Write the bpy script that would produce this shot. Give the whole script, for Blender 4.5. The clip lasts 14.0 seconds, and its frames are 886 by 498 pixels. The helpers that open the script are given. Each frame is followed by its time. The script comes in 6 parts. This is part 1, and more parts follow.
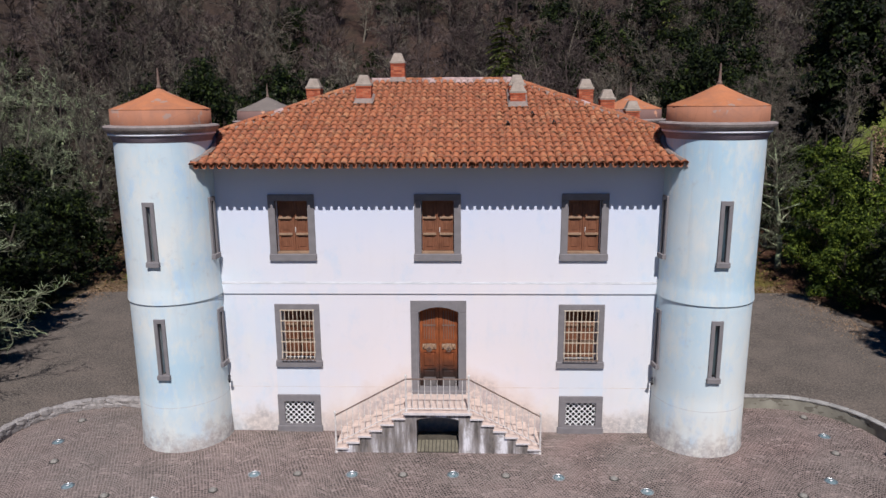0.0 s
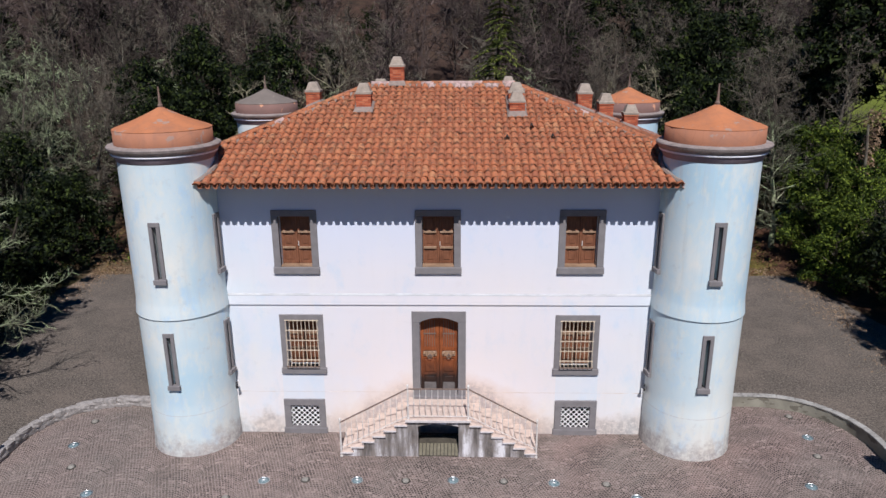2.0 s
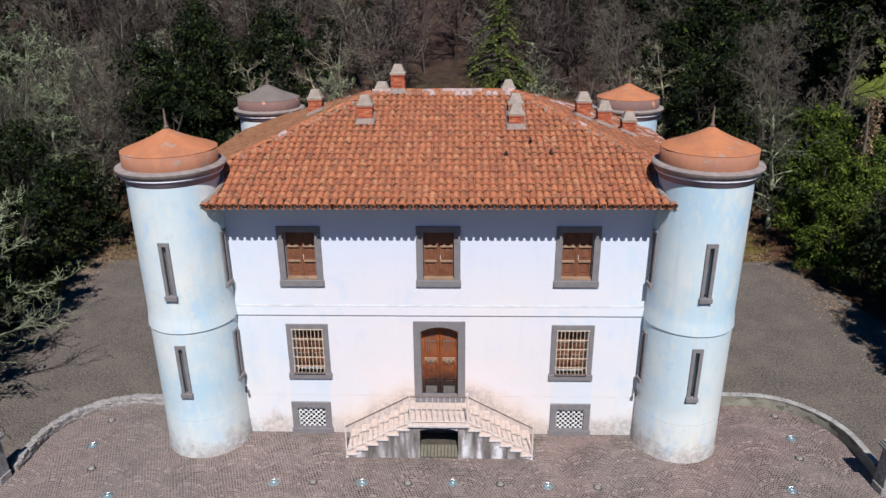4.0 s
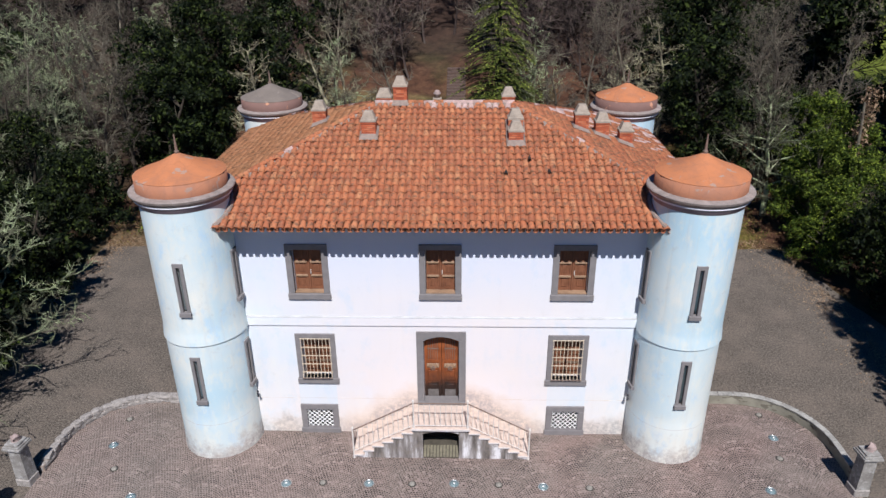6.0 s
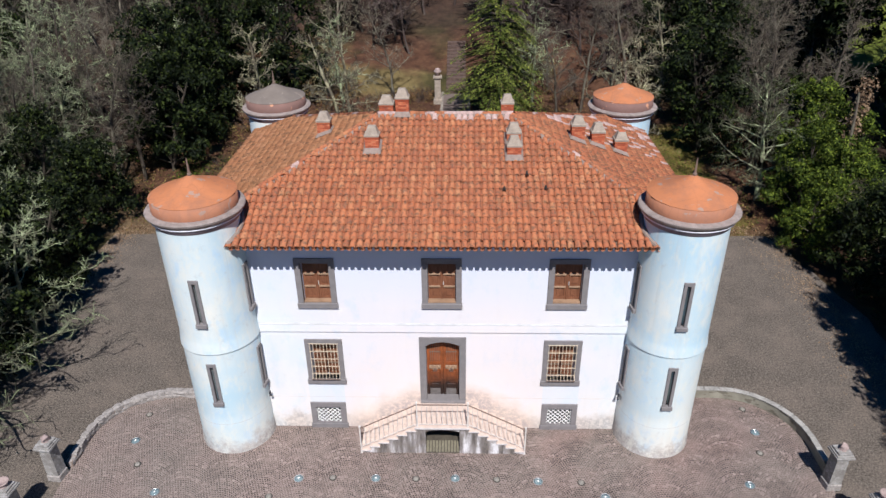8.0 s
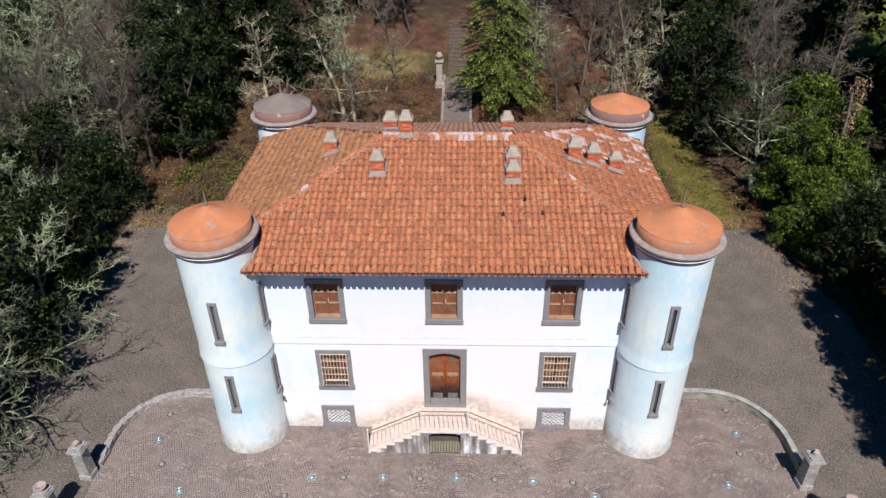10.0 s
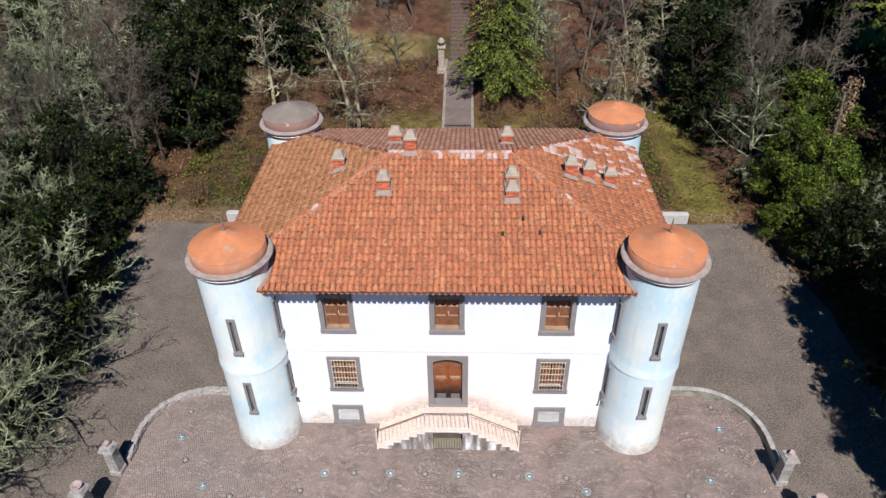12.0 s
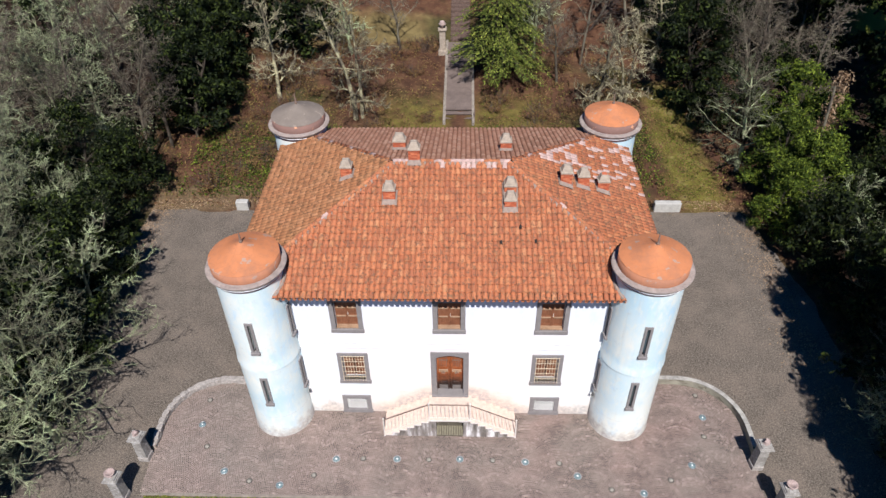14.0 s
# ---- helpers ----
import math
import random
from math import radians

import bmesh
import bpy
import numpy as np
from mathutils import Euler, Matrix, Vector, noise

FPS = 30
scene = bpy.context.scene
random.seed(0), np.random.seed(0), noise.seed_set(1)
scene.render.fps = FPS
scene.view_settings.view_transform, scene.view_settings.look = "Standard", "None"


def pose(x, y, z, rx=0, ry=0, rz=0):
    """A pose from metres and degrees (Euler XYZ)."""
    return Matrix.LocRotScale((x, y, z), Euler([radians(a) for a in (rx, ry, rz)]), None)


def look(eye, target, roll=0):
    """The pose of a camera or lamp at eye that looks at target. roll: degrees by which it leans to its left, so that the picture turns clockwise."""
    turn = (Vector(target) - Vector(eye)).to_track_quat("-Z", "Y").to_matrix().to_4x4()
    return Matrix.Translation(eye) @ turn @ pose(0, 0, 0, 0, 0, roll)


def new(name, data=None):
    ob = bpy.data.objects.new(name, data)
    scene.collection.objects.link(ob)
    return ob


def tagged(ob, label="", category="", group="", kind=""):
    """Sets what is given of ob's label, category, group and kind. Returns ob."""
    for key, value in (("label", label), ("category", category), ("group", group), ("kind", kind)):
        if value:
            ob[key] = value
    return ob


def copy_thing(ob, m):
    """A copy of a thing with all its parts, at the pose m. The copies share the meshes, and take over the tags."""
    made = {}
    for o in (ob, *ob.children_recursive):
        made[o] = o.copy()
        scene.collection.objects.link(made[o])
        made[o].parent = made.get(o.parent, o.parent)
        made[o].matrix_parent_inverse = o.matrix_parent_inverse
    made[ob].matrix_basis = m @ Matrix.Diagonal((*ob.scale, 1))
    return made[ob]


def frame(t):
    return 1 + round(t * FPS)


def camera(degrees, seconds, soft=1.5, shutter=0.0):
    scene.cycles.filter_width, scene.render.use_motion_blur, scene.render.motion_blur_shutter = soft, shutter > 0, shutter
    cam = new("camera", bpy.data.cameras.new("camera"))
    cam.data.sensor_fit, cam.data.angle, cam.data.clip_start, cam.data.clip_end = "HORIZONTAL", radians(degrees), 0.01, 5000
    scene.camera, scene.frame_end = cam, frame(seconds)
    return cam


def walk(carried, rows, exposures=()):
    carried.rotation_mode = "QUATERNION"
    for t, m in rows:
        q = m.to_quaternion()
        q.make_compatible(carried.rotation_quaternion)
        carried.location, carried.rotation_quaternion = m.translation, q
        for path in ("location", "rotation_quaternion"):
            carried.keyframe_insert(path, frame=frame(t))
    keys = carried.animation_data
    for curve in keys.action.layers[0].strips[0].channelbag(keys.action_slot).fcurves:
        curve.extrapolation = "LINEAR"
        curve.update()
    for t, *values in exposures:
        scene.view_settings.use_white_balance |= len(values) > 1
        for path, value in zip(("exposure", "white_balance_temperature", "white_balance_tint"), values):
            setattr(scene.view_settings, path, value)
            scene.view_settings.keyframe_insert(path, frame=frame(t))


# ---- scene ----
cam = camera(65.5, 14.0)
PATH = [
    (0, (0.848, -21.25, 10.893), (0.785, -19.296, 10.468), -0.4),
    (0.5, (0.778, -21.265, 11.413), (0.72, -19.32, 10.951), -0.4),
    (1, (0.756, -21.292, 11.948), (0.7, -19.357, 11.449), -0.4),
    (1.5, (0.774, -21.219, 12.599), (0.718, -19.296, 12.053), -0.4),
    (2, (0.722, -21.189, 13.111), (0.671, -19.274, 12.534), -0.4),
    (2.5, (0.772, -21.174, 13.636), (0.717, -19.271, 13.025), -0.5),
    (3, (0.816, -21.188, 14.169), (0.758, -19.295, 13.524), -0.5),
    (5.5, (0.78, -21.193, 17.107), (0.724, -19.366, 16.296), -0.5),
    (6, (0.729, -21.19, 17.717), (0.675, -19.378, 16.873), -0.5),
    (6.5, (0.694, -21.213, 18.278), (0.642, -19.416, 17.403), -0.5),
    (7, (0.768, -21.247, 18.885), (0.711, -19.466, 17.977), -0.6),
    (7.5, (0.715, -21.281, 19.495), (0.661, -19.516, 18.557), -0.6),
    (8, (0.731, -21.29, 20.165), (0.676, -19.54, 19.198), -0.7),
    (10.5, (0.716, -21.294, 23.853), (0.657, -19.631, 22.743), -0.8),
    (11, (0.75, -21.282, 24.594), (0.688, -19.637, 23.458), -0.9),
    (11.5, (0.711, -21.319, 25.285), (0.649, -19.691, 24.125), -1.0),
    (12, (0.705, -21.303, 26.021), (0.643, -19.694, 24.835), -1.0),
    (12.5, (0.683, -21.343, 26.719), (0.621, -19.752, 25.507), -1.0),
    (13, (0.681, -21.364, 27.464), (0.621, -19.794, 26.225), -1.0),
    (13.5, (0.711, -21.411, 28.16), (0.648, -19.86, 26.899), -1.1),
    (14, (0.678, -21.428, 28.899), (0.615, -19.899, 27.611), -1.2),
]
walk(cam, [(t, look(eye, target, roll)) for t, eye, target, roll in PATH], [(0.0, -0.1, 6280, 15), (3.0, 0.03, 6200, 13), (6.5, 0.18, 6250, 12), (8.0, 0.24, 6300, 12), (11.0, 0.36, 6400, 12), (14.0, 0.45, 6500, 12)])

# ---- light ----
SUN_AZ, SUN_EL = 7.0, 52.0
sun = new("sun", bpy.data.lights.new("sun", "SUN"))
sun.data.energy, sun.data.angle, sun.data.color = 4.95, radians(0.55), (1.0, 0.975, 0.945)
to_sun = Vector((math.sin(radians(SUN_AZ)) * math.cos(radians(SUN_EL)), -math.cos(radians(SUN_AZ)) * math.cos(radians(SUN_EL)), math.sin(radians(SUN_EL))))
sun.matrix_world = look(to_sun * 60, (0, 0, 0))
world = bpy.data.worlds.new("sky")
scene.world = world
world.use_nodes = True
sky = world.node_tree.nodes.new("ShaderNodeTexSky")
sky.sky_type, sky.sun_disc = "NISHITA", False
sky.sun_elevation, sky.sun_rotation = radians(SUN_EL), radians(180 - SUN_AZ)
sky.air_density, sky.dust_density, sky.ozone_density = 1.2, 0.05, 6.0
back = world.node_tree.nodes["Background"]
back.inputs["Strength"].default_value = 0.046
deep = world.node_tree.nodes.new("ShaderNodeHueSaturation")
deep.inputs["Hue"].default_value, deep.inputs["Saturation"].default_value = 0.512, 1.4
world.node_tree.links.new(sky.outputs[0], deep.inputs["Color"])
world.node_tree.links.new(deep.outputs[0], back.inputs[0])


# ---- materials ----
class Nodes:
    """Short hand for one material's node tree."""

    def __init__(self, name, rough=0.85, metal=0.0):
        self.mat = bpy.data.materials.new(name)
        self.mat.use_nodes = True
        self.t = self.mat.node_tree
        self.bsdf = self.t.nodes["Principled BSDF"]
        self.bsdf.inputs["Roughness"].default_value = rough
        self.bsdf.inputs["Metallic"].default_value = metal
        self.bsdf.inputs["Specular IOR Level"].default_value = 0.3
        self.pos = self.t.nodes.new("ShaderNodeNewGeometry").outputs["Position"]

    def put(self, socket, value):
        if isinstance(value, bpy.types.NodeSocket):
            self.t.links.new(value, socket)
        elif isinstance(value, (tuple, list)) and len(value) == 3 and socket.type == "RGBA":
            socket.default_value = (*value, 1)
        else:
            socket.default_value = value

    def math(self, op, a, b=0.0, c=0.0, clamp=False):
        n = self.t.nodes.new("ShaderNodeMath")
        n.operation, n.use_clamp = op, clamp
        for s, v in zip(n.inputs, (a, b, c)):
            self.put(s, v)
        return n.outputs[0]

    def noise(self, scale, detail=4, rough=0.55, where=None, stretch=None, out="Fac"):
        n = self.t.nodes.new("ShaderNodeTexNoise")
        n.inputs["Scale"].default_value, n.inputs["Detail"].default_value, n.inputs["Roughness"].default_value = scale, detail, rough
        where = where or self.pos
        if stretch:
            m = self.t.nodes.new("ShaderNodeVectorMath")
            m.operation = "MULTIPLY"
            self.put(m.inputs[0], where)
            m.inputs[1].default_value = stretch
            where = m.outputs[0]
        self.put(n.inputs["Vector"], where)
        return n.outputs[out]

    def voronoi(self, scale, feature="F1", out="Distance", where=None):
        n = self.t.nodes.new("ShaderNodeTexVoronoi")
        n.feature = feature
        n.inputs["Scale"].default_value = scale
        self.put(n.inputs["Vector"], where or self.pos)
        return n.outputs[out]

    def ramp(self, fac, *stops):
        n = self.t.nodes.new("ShaderNodeValToRGB")
        e = n.color_ramp.elements
        while len(e) < len(stops):
            e.new(0.5)
        for el, (p, c) in zip(e, stops):
            el.position, el.color = p, (*c, 1) if isinstance(c, tuple) else (c, c, c, 1)
        self.put(n.inputs[0], fac)
        return n.outputs[0]

    def mix(self, fac, a, b, kind="MIX"):
        n = self.t.nodes.new("ShaderNodeMix")
        n.data_type, n.blend_type = "RGBA", kind
        self.put(n.inputs[0], fac)
        self.put(n.inputs[6], a)
        self.put(n.inputs[7], b)
        return n.outputs[2]

    def split(self, v=None):
        n = self.t.nodes.new("ShaderNodeSeparateXYZ")
        self.put(n.inputs[0], v or self.pos)
        return n.outputs

    def random(self):
        a = self.t.nodes.new("ShaderNodeObjectInfo").outputs["Random"]
        b = self.t.nodes.new("ShaderNodeNewGeometry").outputs["Random Per Island"]
        return self.math("FRACT", self.math("ADD", a, b))

    def done(self, colour, rough=None, bump=None, strength=0.3, distance=0.02):
        self.put(self.bsdf.inputs["Base Color"], colour)
        if rough is not None:
            self.put(self.bsdf.inputs["Roughness"], rough)
        if bump is not None:
            n = self.t.nodes.new("ShaderNodeBump")
            n.inputs["Strength"].default_value, n.inputs["Distance"].default_value = strength, distance
            self.put(n.inputs["Height"], bump)
            self.t.links.new(n.outputs[0], self.bsdf.inputs["Normal"])
        return self.mat


def plain(name, colour, rough=0.8, metal=0.0, scale=6.0, vary=0.25, grain=40.0, bump=0.25):
    """A surface of one paint with blotches and fine grain."""
    n = Nodes(name, rough, metal)
    dark = tuple(c * (1 - vary) for c in colour)
    light = tuple(min(1, c * (1 + vary * 0.6)) for c in colour)
    base = n.ramp(n.noise(scale, 5), (0.3, dark), (0.7, light))
    g = n.noise(grain, 3)
    return n.done(n.mix(0.35, base, n.ramp(g, (0.35, dark), (0.65, light))), bump=g, strength=bump, distance=0.01)


def plaster_material(name, tint, light, stain, stair=False):
    """Old lime-washed plaster: cloudy tints, touched-up patches, run marks, rising damp at the foot."""
    n = Nodes(name, 0.9)
    z = n.split()[2]
    cloud = n.ramp(n.mix(0.5, n.noise(0.5, 4), n.noise(0.17, 2)), (0.38, tint), (0.62, light))
    cream = n.ramp(n.noise(0.9, 5, where=None, stretch=(1, 1, 0.6)), (0.55, 0.0), (0.75, 1.0))
    col = n.mix(n.math("MULTIPLY", cream, 0.4 if stair else 0.75), cloud, (0.8, 0.77, 0.68))
    patch = n.ramp(n.noise(1.3, 5, 0.65, stretch=(1, 1, 0.6)), (0.54, 0.0), (0.68, 1.0))
    col = n.mix(n.math("MULTIPLY", patch, 0.35 if stair else 0.75), col, (0.44, 0.62, 0.76))
    runs = n.ramp(n.noise(2.5, 4, stretch=(1.6, 1.6, 0.12)), (0.55, 0.0), (0.8, 1.0))
    col = n.mix(n.math("MULTIPLY", runs, stain), col, (0.55, 0.52, 0.47))
    spots = n.ramp(n.noise(9, 5, 0.7), (0.66, 0.0), (0.74, 1.0))
    col = n.mix(n.math("MULTIPLY", spots, 0.18 if stair else 0.35), col, (0.5, 0.48, 0.45))
    scuff = n.math("MULTIPLY", n.ramp(n.noise(2.3, 6, 0.75), (0.58, 0.0), (0.7, 1.0)), 0.2 if stair else 0.45)
    col = n.mix(scuff, col, (0.46, 0.47, 0.46))
    edge = n.math("ADD", z, n.math("MULTIPLY", n.math("SUBTRACT", n.noise(1.1, 5, 0.65), 0.5), 2.2))
    ochre = n.ramp(edge, (0.35, 1.0), (1.15, 0.0)) if stair else n.ramp(edge, (0.25, 1.0), (0.8, 0.0))
    col = n.mix(n.math("MULTIPLY", ochre, 0.55 if stair else 0.6), col, (0.64, 0.53, 0.42) if stair else (0.5, 0.43, 0.375))
    moss = n.math("MULTIPLY", n.ramp(edge, (0.15, 1.0), (0.75 if stair else 0.95, 0.0)), n.ramp(n.noise(6, 5, 0.75), (0.36, 0.0), (0.56, 1.0)))
    col = n.mix(n.math("MULTIPLY", moss, 0.75 if stair else 0.85), col, (0.25, 0.24, 0.25))
    if stair:
        wide = n.math("DIVIDE", n.math("ABSOLUTE", n.math("ADD", n.split()[0], n.math("MULTIPLY", n.math("SUBTRACT", n.noise(0.4, 3), 0.5), 5.0))), 7.5, clamp=True)
        rosy = n.math("MULTIPLY", n.ramp(wide, (0.35, 1.0), (0.75, 0.0)), n.ramp(n.math("DIVIDE", z, 9.0), (0.2, 1.0), (0.75, 0.3)))
        col = n.mix(n.math("MULTIPLY", rosy, 0.6), col, (0.80, 0.69, 0.665))
        cool = n.math("MULTIPLY", n.ramp(wide, (0.72, 0.0), (0.95, 1.0)), n.ramp(n.noise(0.7, 4), (0.35, 0.2), (0.65, 1.0)))
        col = n.mix(n.math("MULTIPLY", cool, 0.45), col, (0.62, 0.74, 0.78))
        # bluish paint up high, deepened to carry the blue of the eave's shade
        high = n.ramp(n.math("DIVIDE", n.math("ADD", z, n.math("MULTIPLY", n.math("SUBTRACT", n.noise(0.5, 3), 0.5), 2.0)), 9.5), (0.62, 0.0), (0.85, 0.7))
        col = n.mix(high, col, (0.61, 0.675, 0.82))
        seam = n.math("LESS_THAN", n.math("ABSOLUTE", n.math("SUBTRACT", n.math("ADD", z, n.math("MULTIPLY", n.noise(2.0, 3), 0.03)), 1.61)), 0.014)
        col = n.mix(n.math("MULTIPLY", seam, n.ramp(n.noise(1.2, 3), (0.4, 0.1), (0.6, 0.6))), col, (0.5, 0.38, 0.28))
        x0 = n.math("SUBTRACT", n.math("ABSOLUTE", n.split()[0]), 4.66)
        bare = n.math("MULTIPLY", n.math("LESS_THAN", n.math("ABSOLUTE", x0), 0.71), n.math("LESS_THAN", n.math("ABSOLUTE", n.math("SUBTRACT", z, 1.82)), 0.5))
        col = n.mix(n.math("MULTIPLY", bare, 0.4), col, (0.56, 0.7, 0.82))
        x, y, _ = n.split()
        line = n.math("SUBTRACT", 1.5, n.math("MULTIPLY", n.math("MAXIMUM", n.math("SUBTRACT", n.math("ABSOLUTE", x), 1.0), 0.0), 0.55))
        over = n.math("SUBTRACT", n.math("ADD", z, n.math("MULTIPLY", n.math("SUBTRACT", n.noise(0.9, 5, 0.6), 0.5), 1.6)), line)
        near = n.math("MULTIPLY", n.ramp(n.math("ABSOLUTE", n.math("MULTIPLY", x, 0.2)), (0.66, 1.0), (0.8, 0.0)), n.ramp(over, (0.3, 1.0), (1.0, 0.0)))
        col = n.mix(n.math("MULTIPLY", near, 0.65), col, (0.66, 0.49, 0.38))
        mould = n.math("MULTIPLY", n.math("MULTIPLY", near, n.ramp(over, (0.15, 1.0), (0.62, 0.0))), n.ramp(n.noise(5, 6, 0.78), (0.4, 0.0), (0.54, 1.0)))
        col = n.mix(n.math("MULTIPLY", mould, 0.8), col, (0.31, 0.27, 0.29))
    low = n.ramp(n.math("DIVIDE", n.math("ADD", z, n.math("MULTIPLY", n.math("SUBTRACT", n.noise(0.6, 4), 0.5), 3.5)), 9.0), (0.12, 0.55 if stair else 0.5), (0.5, 0.0))
    col = n.mix(n.math("MULTIPLY", low, n.ramp(n.noise(0.8, 4), (0.35, 0.35), (0.6, 1.0))), col, n.mix(0.5, col, (0.8, 0.66, 0.5)))
    if not stair:
        crack = n.math("LESS_THAN", n.math("ABSOLUTE", n.math("SUBTRACT", n.math("ADD", z, n.math("MULTIPLY", n.noise(1.5, 3), 0.08)), 1.55)), 0.012)
        col = n.mix(n.math("MULTIPLY", crack, 0.5), col, (0.45, 0.42, 0.4))
        fine = n.ramp(n.noise(3.6, 6, 0.72, stretch=(1, 1, 0.45)), (0.5, 0.0), (0.66, 0.55))
        col = n.mix(fine, col, (0.72, 0.72, 0.64))
        drips = n.ramp(n.noise(5, 4, 0.6, stretch=(1.2, 1.2, 0.06)), (0.6, 0.0), (0.74, 0.5))
        col = n.mix(n.math("MULTIPLY", drips, n.ramp(n.math("MULTIPLY", z, 0.1), (0.55, 0.2), (0.95, 1.0))), col, (0.4, 0.42, 0.4))
    g = n.mix(0.5, n.noise(3.0, 4), n.noise(45, 3))
    return n.done(col, bump=g, strength=0.25, distance=0.02)


PLASTER = plaster_material("white_plaster", (0.68, 0.705, 0.755), (0.76, 0.735, 0.735), 0.1, True)
TOWER_PLASTER = plaster_material("blue_white_plaster", (0.455, 0.63, 0.71), (0.68, 0.725, 0.7), 0.35)
GREY_STONE = plain("grey_sandstone", (0.215, 0.198, 0.195), 0.85, scale=4, vary=0.2, grain=60)
OLD_STONE = plain("weathered_stone", (0.34, 0.31, 0.285), 0.9, scale=9, vary=0.5, grain=35, bump=0.6)
MARBLE = plain("worn_marble", (0.66, 0.61, 0.58), 0.6, scale=7, vary=0.22, grain=40)
TREAD = plain("worn_tread_stone", (0.6, 0.475, 0.4), 0.75, scale=6, vary=0.25, grain=40)
CONCRETE = plain("weathered_concrete", (0.36, 0.3, 0.24), 0.9, scale=5, vary=0.35, grain=30, bump=0.5)
MORTAR = plain("grey_mortar", (0.27, 0.21, 0.175), 0.95, scale=8, vary=0.3, grain=50, bump=0.5)
IRON_WHITE = plain("chipped_white_iron", (0.68, 0.63, 0.58), 0.5, scale=20, vary=0.35, grain=80)
IRON_RUST = plain("rusty_iron", (0.2, 0.14, 0.11), 0.7, scale=20, vary=0.4, grain=80)
GRILLE = plain("cream_painted_iron", (0.7, 0.58, 0.43), 0.5, scale=20, vary=0.3, grain=80)
LATTICE = plain("white_lattice_paint", (0.84, 0.83, 0.8), 0.6, scale=20, vary=0.06, grain=80)
# near-black; sheets of it behind openings stand in for unlit rooms
DARK = plain("dark_interior", (0.03, 0.028, 0.025), 0.9)
STEEL = plain("dull_steel", (0.45, 0.47, 0.47), 0.35, 0.8, scale=20, vary=0.2)


def wood_material(name, a, b, grey=0.0):
    n = Nodes(name, 0.6)
    grain = n.noise(7, 6, 0.65, stretch=(5, 5, 0.5))
    col = n.ramp(grain, (0.3, a), (0.7, b))
    col = n.mix(n.math("MULTIPLY", n.ramp(n.noise(2.2, 4), (0.45, 0.0), (0.7, 1.0)), 0.5), col, tuple(c * 0.45 for c in a))
    if grey:
        z = n.math("ADD", n.split()[2], n.math("MULTIPLY", n.noise(3, 4), 0.8))
        col = n.mix(n.math("MULTIPLY", n.ramp(n.math("MULTIPLY", n.math("SUBTRACT", z, 2.4), 1.0), (0.0, 1.0), (0.75, 0.0)), grey), col, (0.02, 0.014, 0.012))
    return n.done(col, bump=grain, strength=0.3, distance=0.01)


SHUTTER = wood_material("shutter_wood", (0.15, 0.055, 0.027), (0.27, 0.115, 0.06))
SHUTTER_PALE = wood_material("pale_wood", (0.27, 0.16, 0.095), (0.42, 0.28, 0.18))
DOOR_WOOD = wood_material("door_wood", (0.17, 0.044, 0.014), (0.38, 0.11, 0.034), 0.95)
RAFTER = wood_material("rafter_wood", (0.1, 0.065, 0.045), (0.17, 0.11, 0.08))


def tile_material():
    """Hand-made clay tiles: each its own tone, lichen and dark spots in blotches."""
    n = Nodes("clay_tile", 0.85)
    r = n.random()
    col = n.ramp(r, (0.0, (0.31, 0.1, 0.048)), (0.2, (0.38, 0.125, 0.056)), (0.6, (0.43, 0.145, 0.064)), (0.9, (0.46, 0.17, 0.076)), (1.0, (0.46, 0.2, 0.095)))
    col = n.mix(n.ramp(n.noise(0.8, 5, 0.6), (0.4, 0.0), (0.75, 0.35)), col, (0.3, 0.12, 0.075))
    spots = n.ramp(n.noise(7.5, 4, 0.66), (0.49, 0.0), (0.6, 0.85))
    col = n.mix(spots, col, (0.15, 0.076, 0.047))
    lichen = n.ramp(n.noise(13, 5, 0.7), (0.6, 0.0), (0.7, 0.5))
    col = n.mix(lichen, col, (0.4, 0.32, 0.2))
    olive = n.ramp(n.noise(3.1, 5, 0.7), (0.52, 0.0), (0.72, 0.45))
    col = n.mix(olive, col, (0.24, 0.15, 0.07))
    return n.done(col, bump=n.noise(30, 3), strength=0.3, distance=0.01)


TILE = tile_material()


def dusty_tile_material():
    """Tiles of the sunny hip, dulled by ochre dust and dark lichen smudges."""
    n = Nodes("dusty_clay_tile", 0.9)
    col = n.ramp(n.random(), (0.0, (0.33, 0.14, 0.064)), (0.6, (0.39, 0.17, 0.078)), (1.0, (0.43, 0.2, 0.1)))
    col = n.mix(n.ramp(n.noise(1.2, 5, 0.6), (0.4, 0.0), (0.7, 0.4)), col, (0.34, 0.19, 0.09))
    col = n.mix(n.ramp(n.noise(4.5, 5, 0.7), (0.51, 0.0), (0.62, 0.85)), col, (0.14, 0.075, 0.038))
    return n.done(col, bump=n.noise(30, 3), strength=0.3, distance=0.01)


TILE_DUSTY = dusty_tile_material()


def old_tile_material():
    """Back-slope tiles in dull grey-browns, each its own tone, with darker blotches."""
    n = Nodes("grey_brown_clay_tile", 0.9)
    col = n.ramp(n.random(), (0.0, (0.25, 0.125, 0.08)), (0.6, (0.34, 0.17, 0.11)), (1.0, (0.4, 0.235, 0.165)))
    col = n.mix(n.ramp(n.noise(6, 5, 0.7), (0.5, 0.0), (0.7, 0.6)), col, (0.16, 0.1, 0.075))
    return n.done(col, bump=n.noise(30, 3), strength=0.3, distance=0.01)


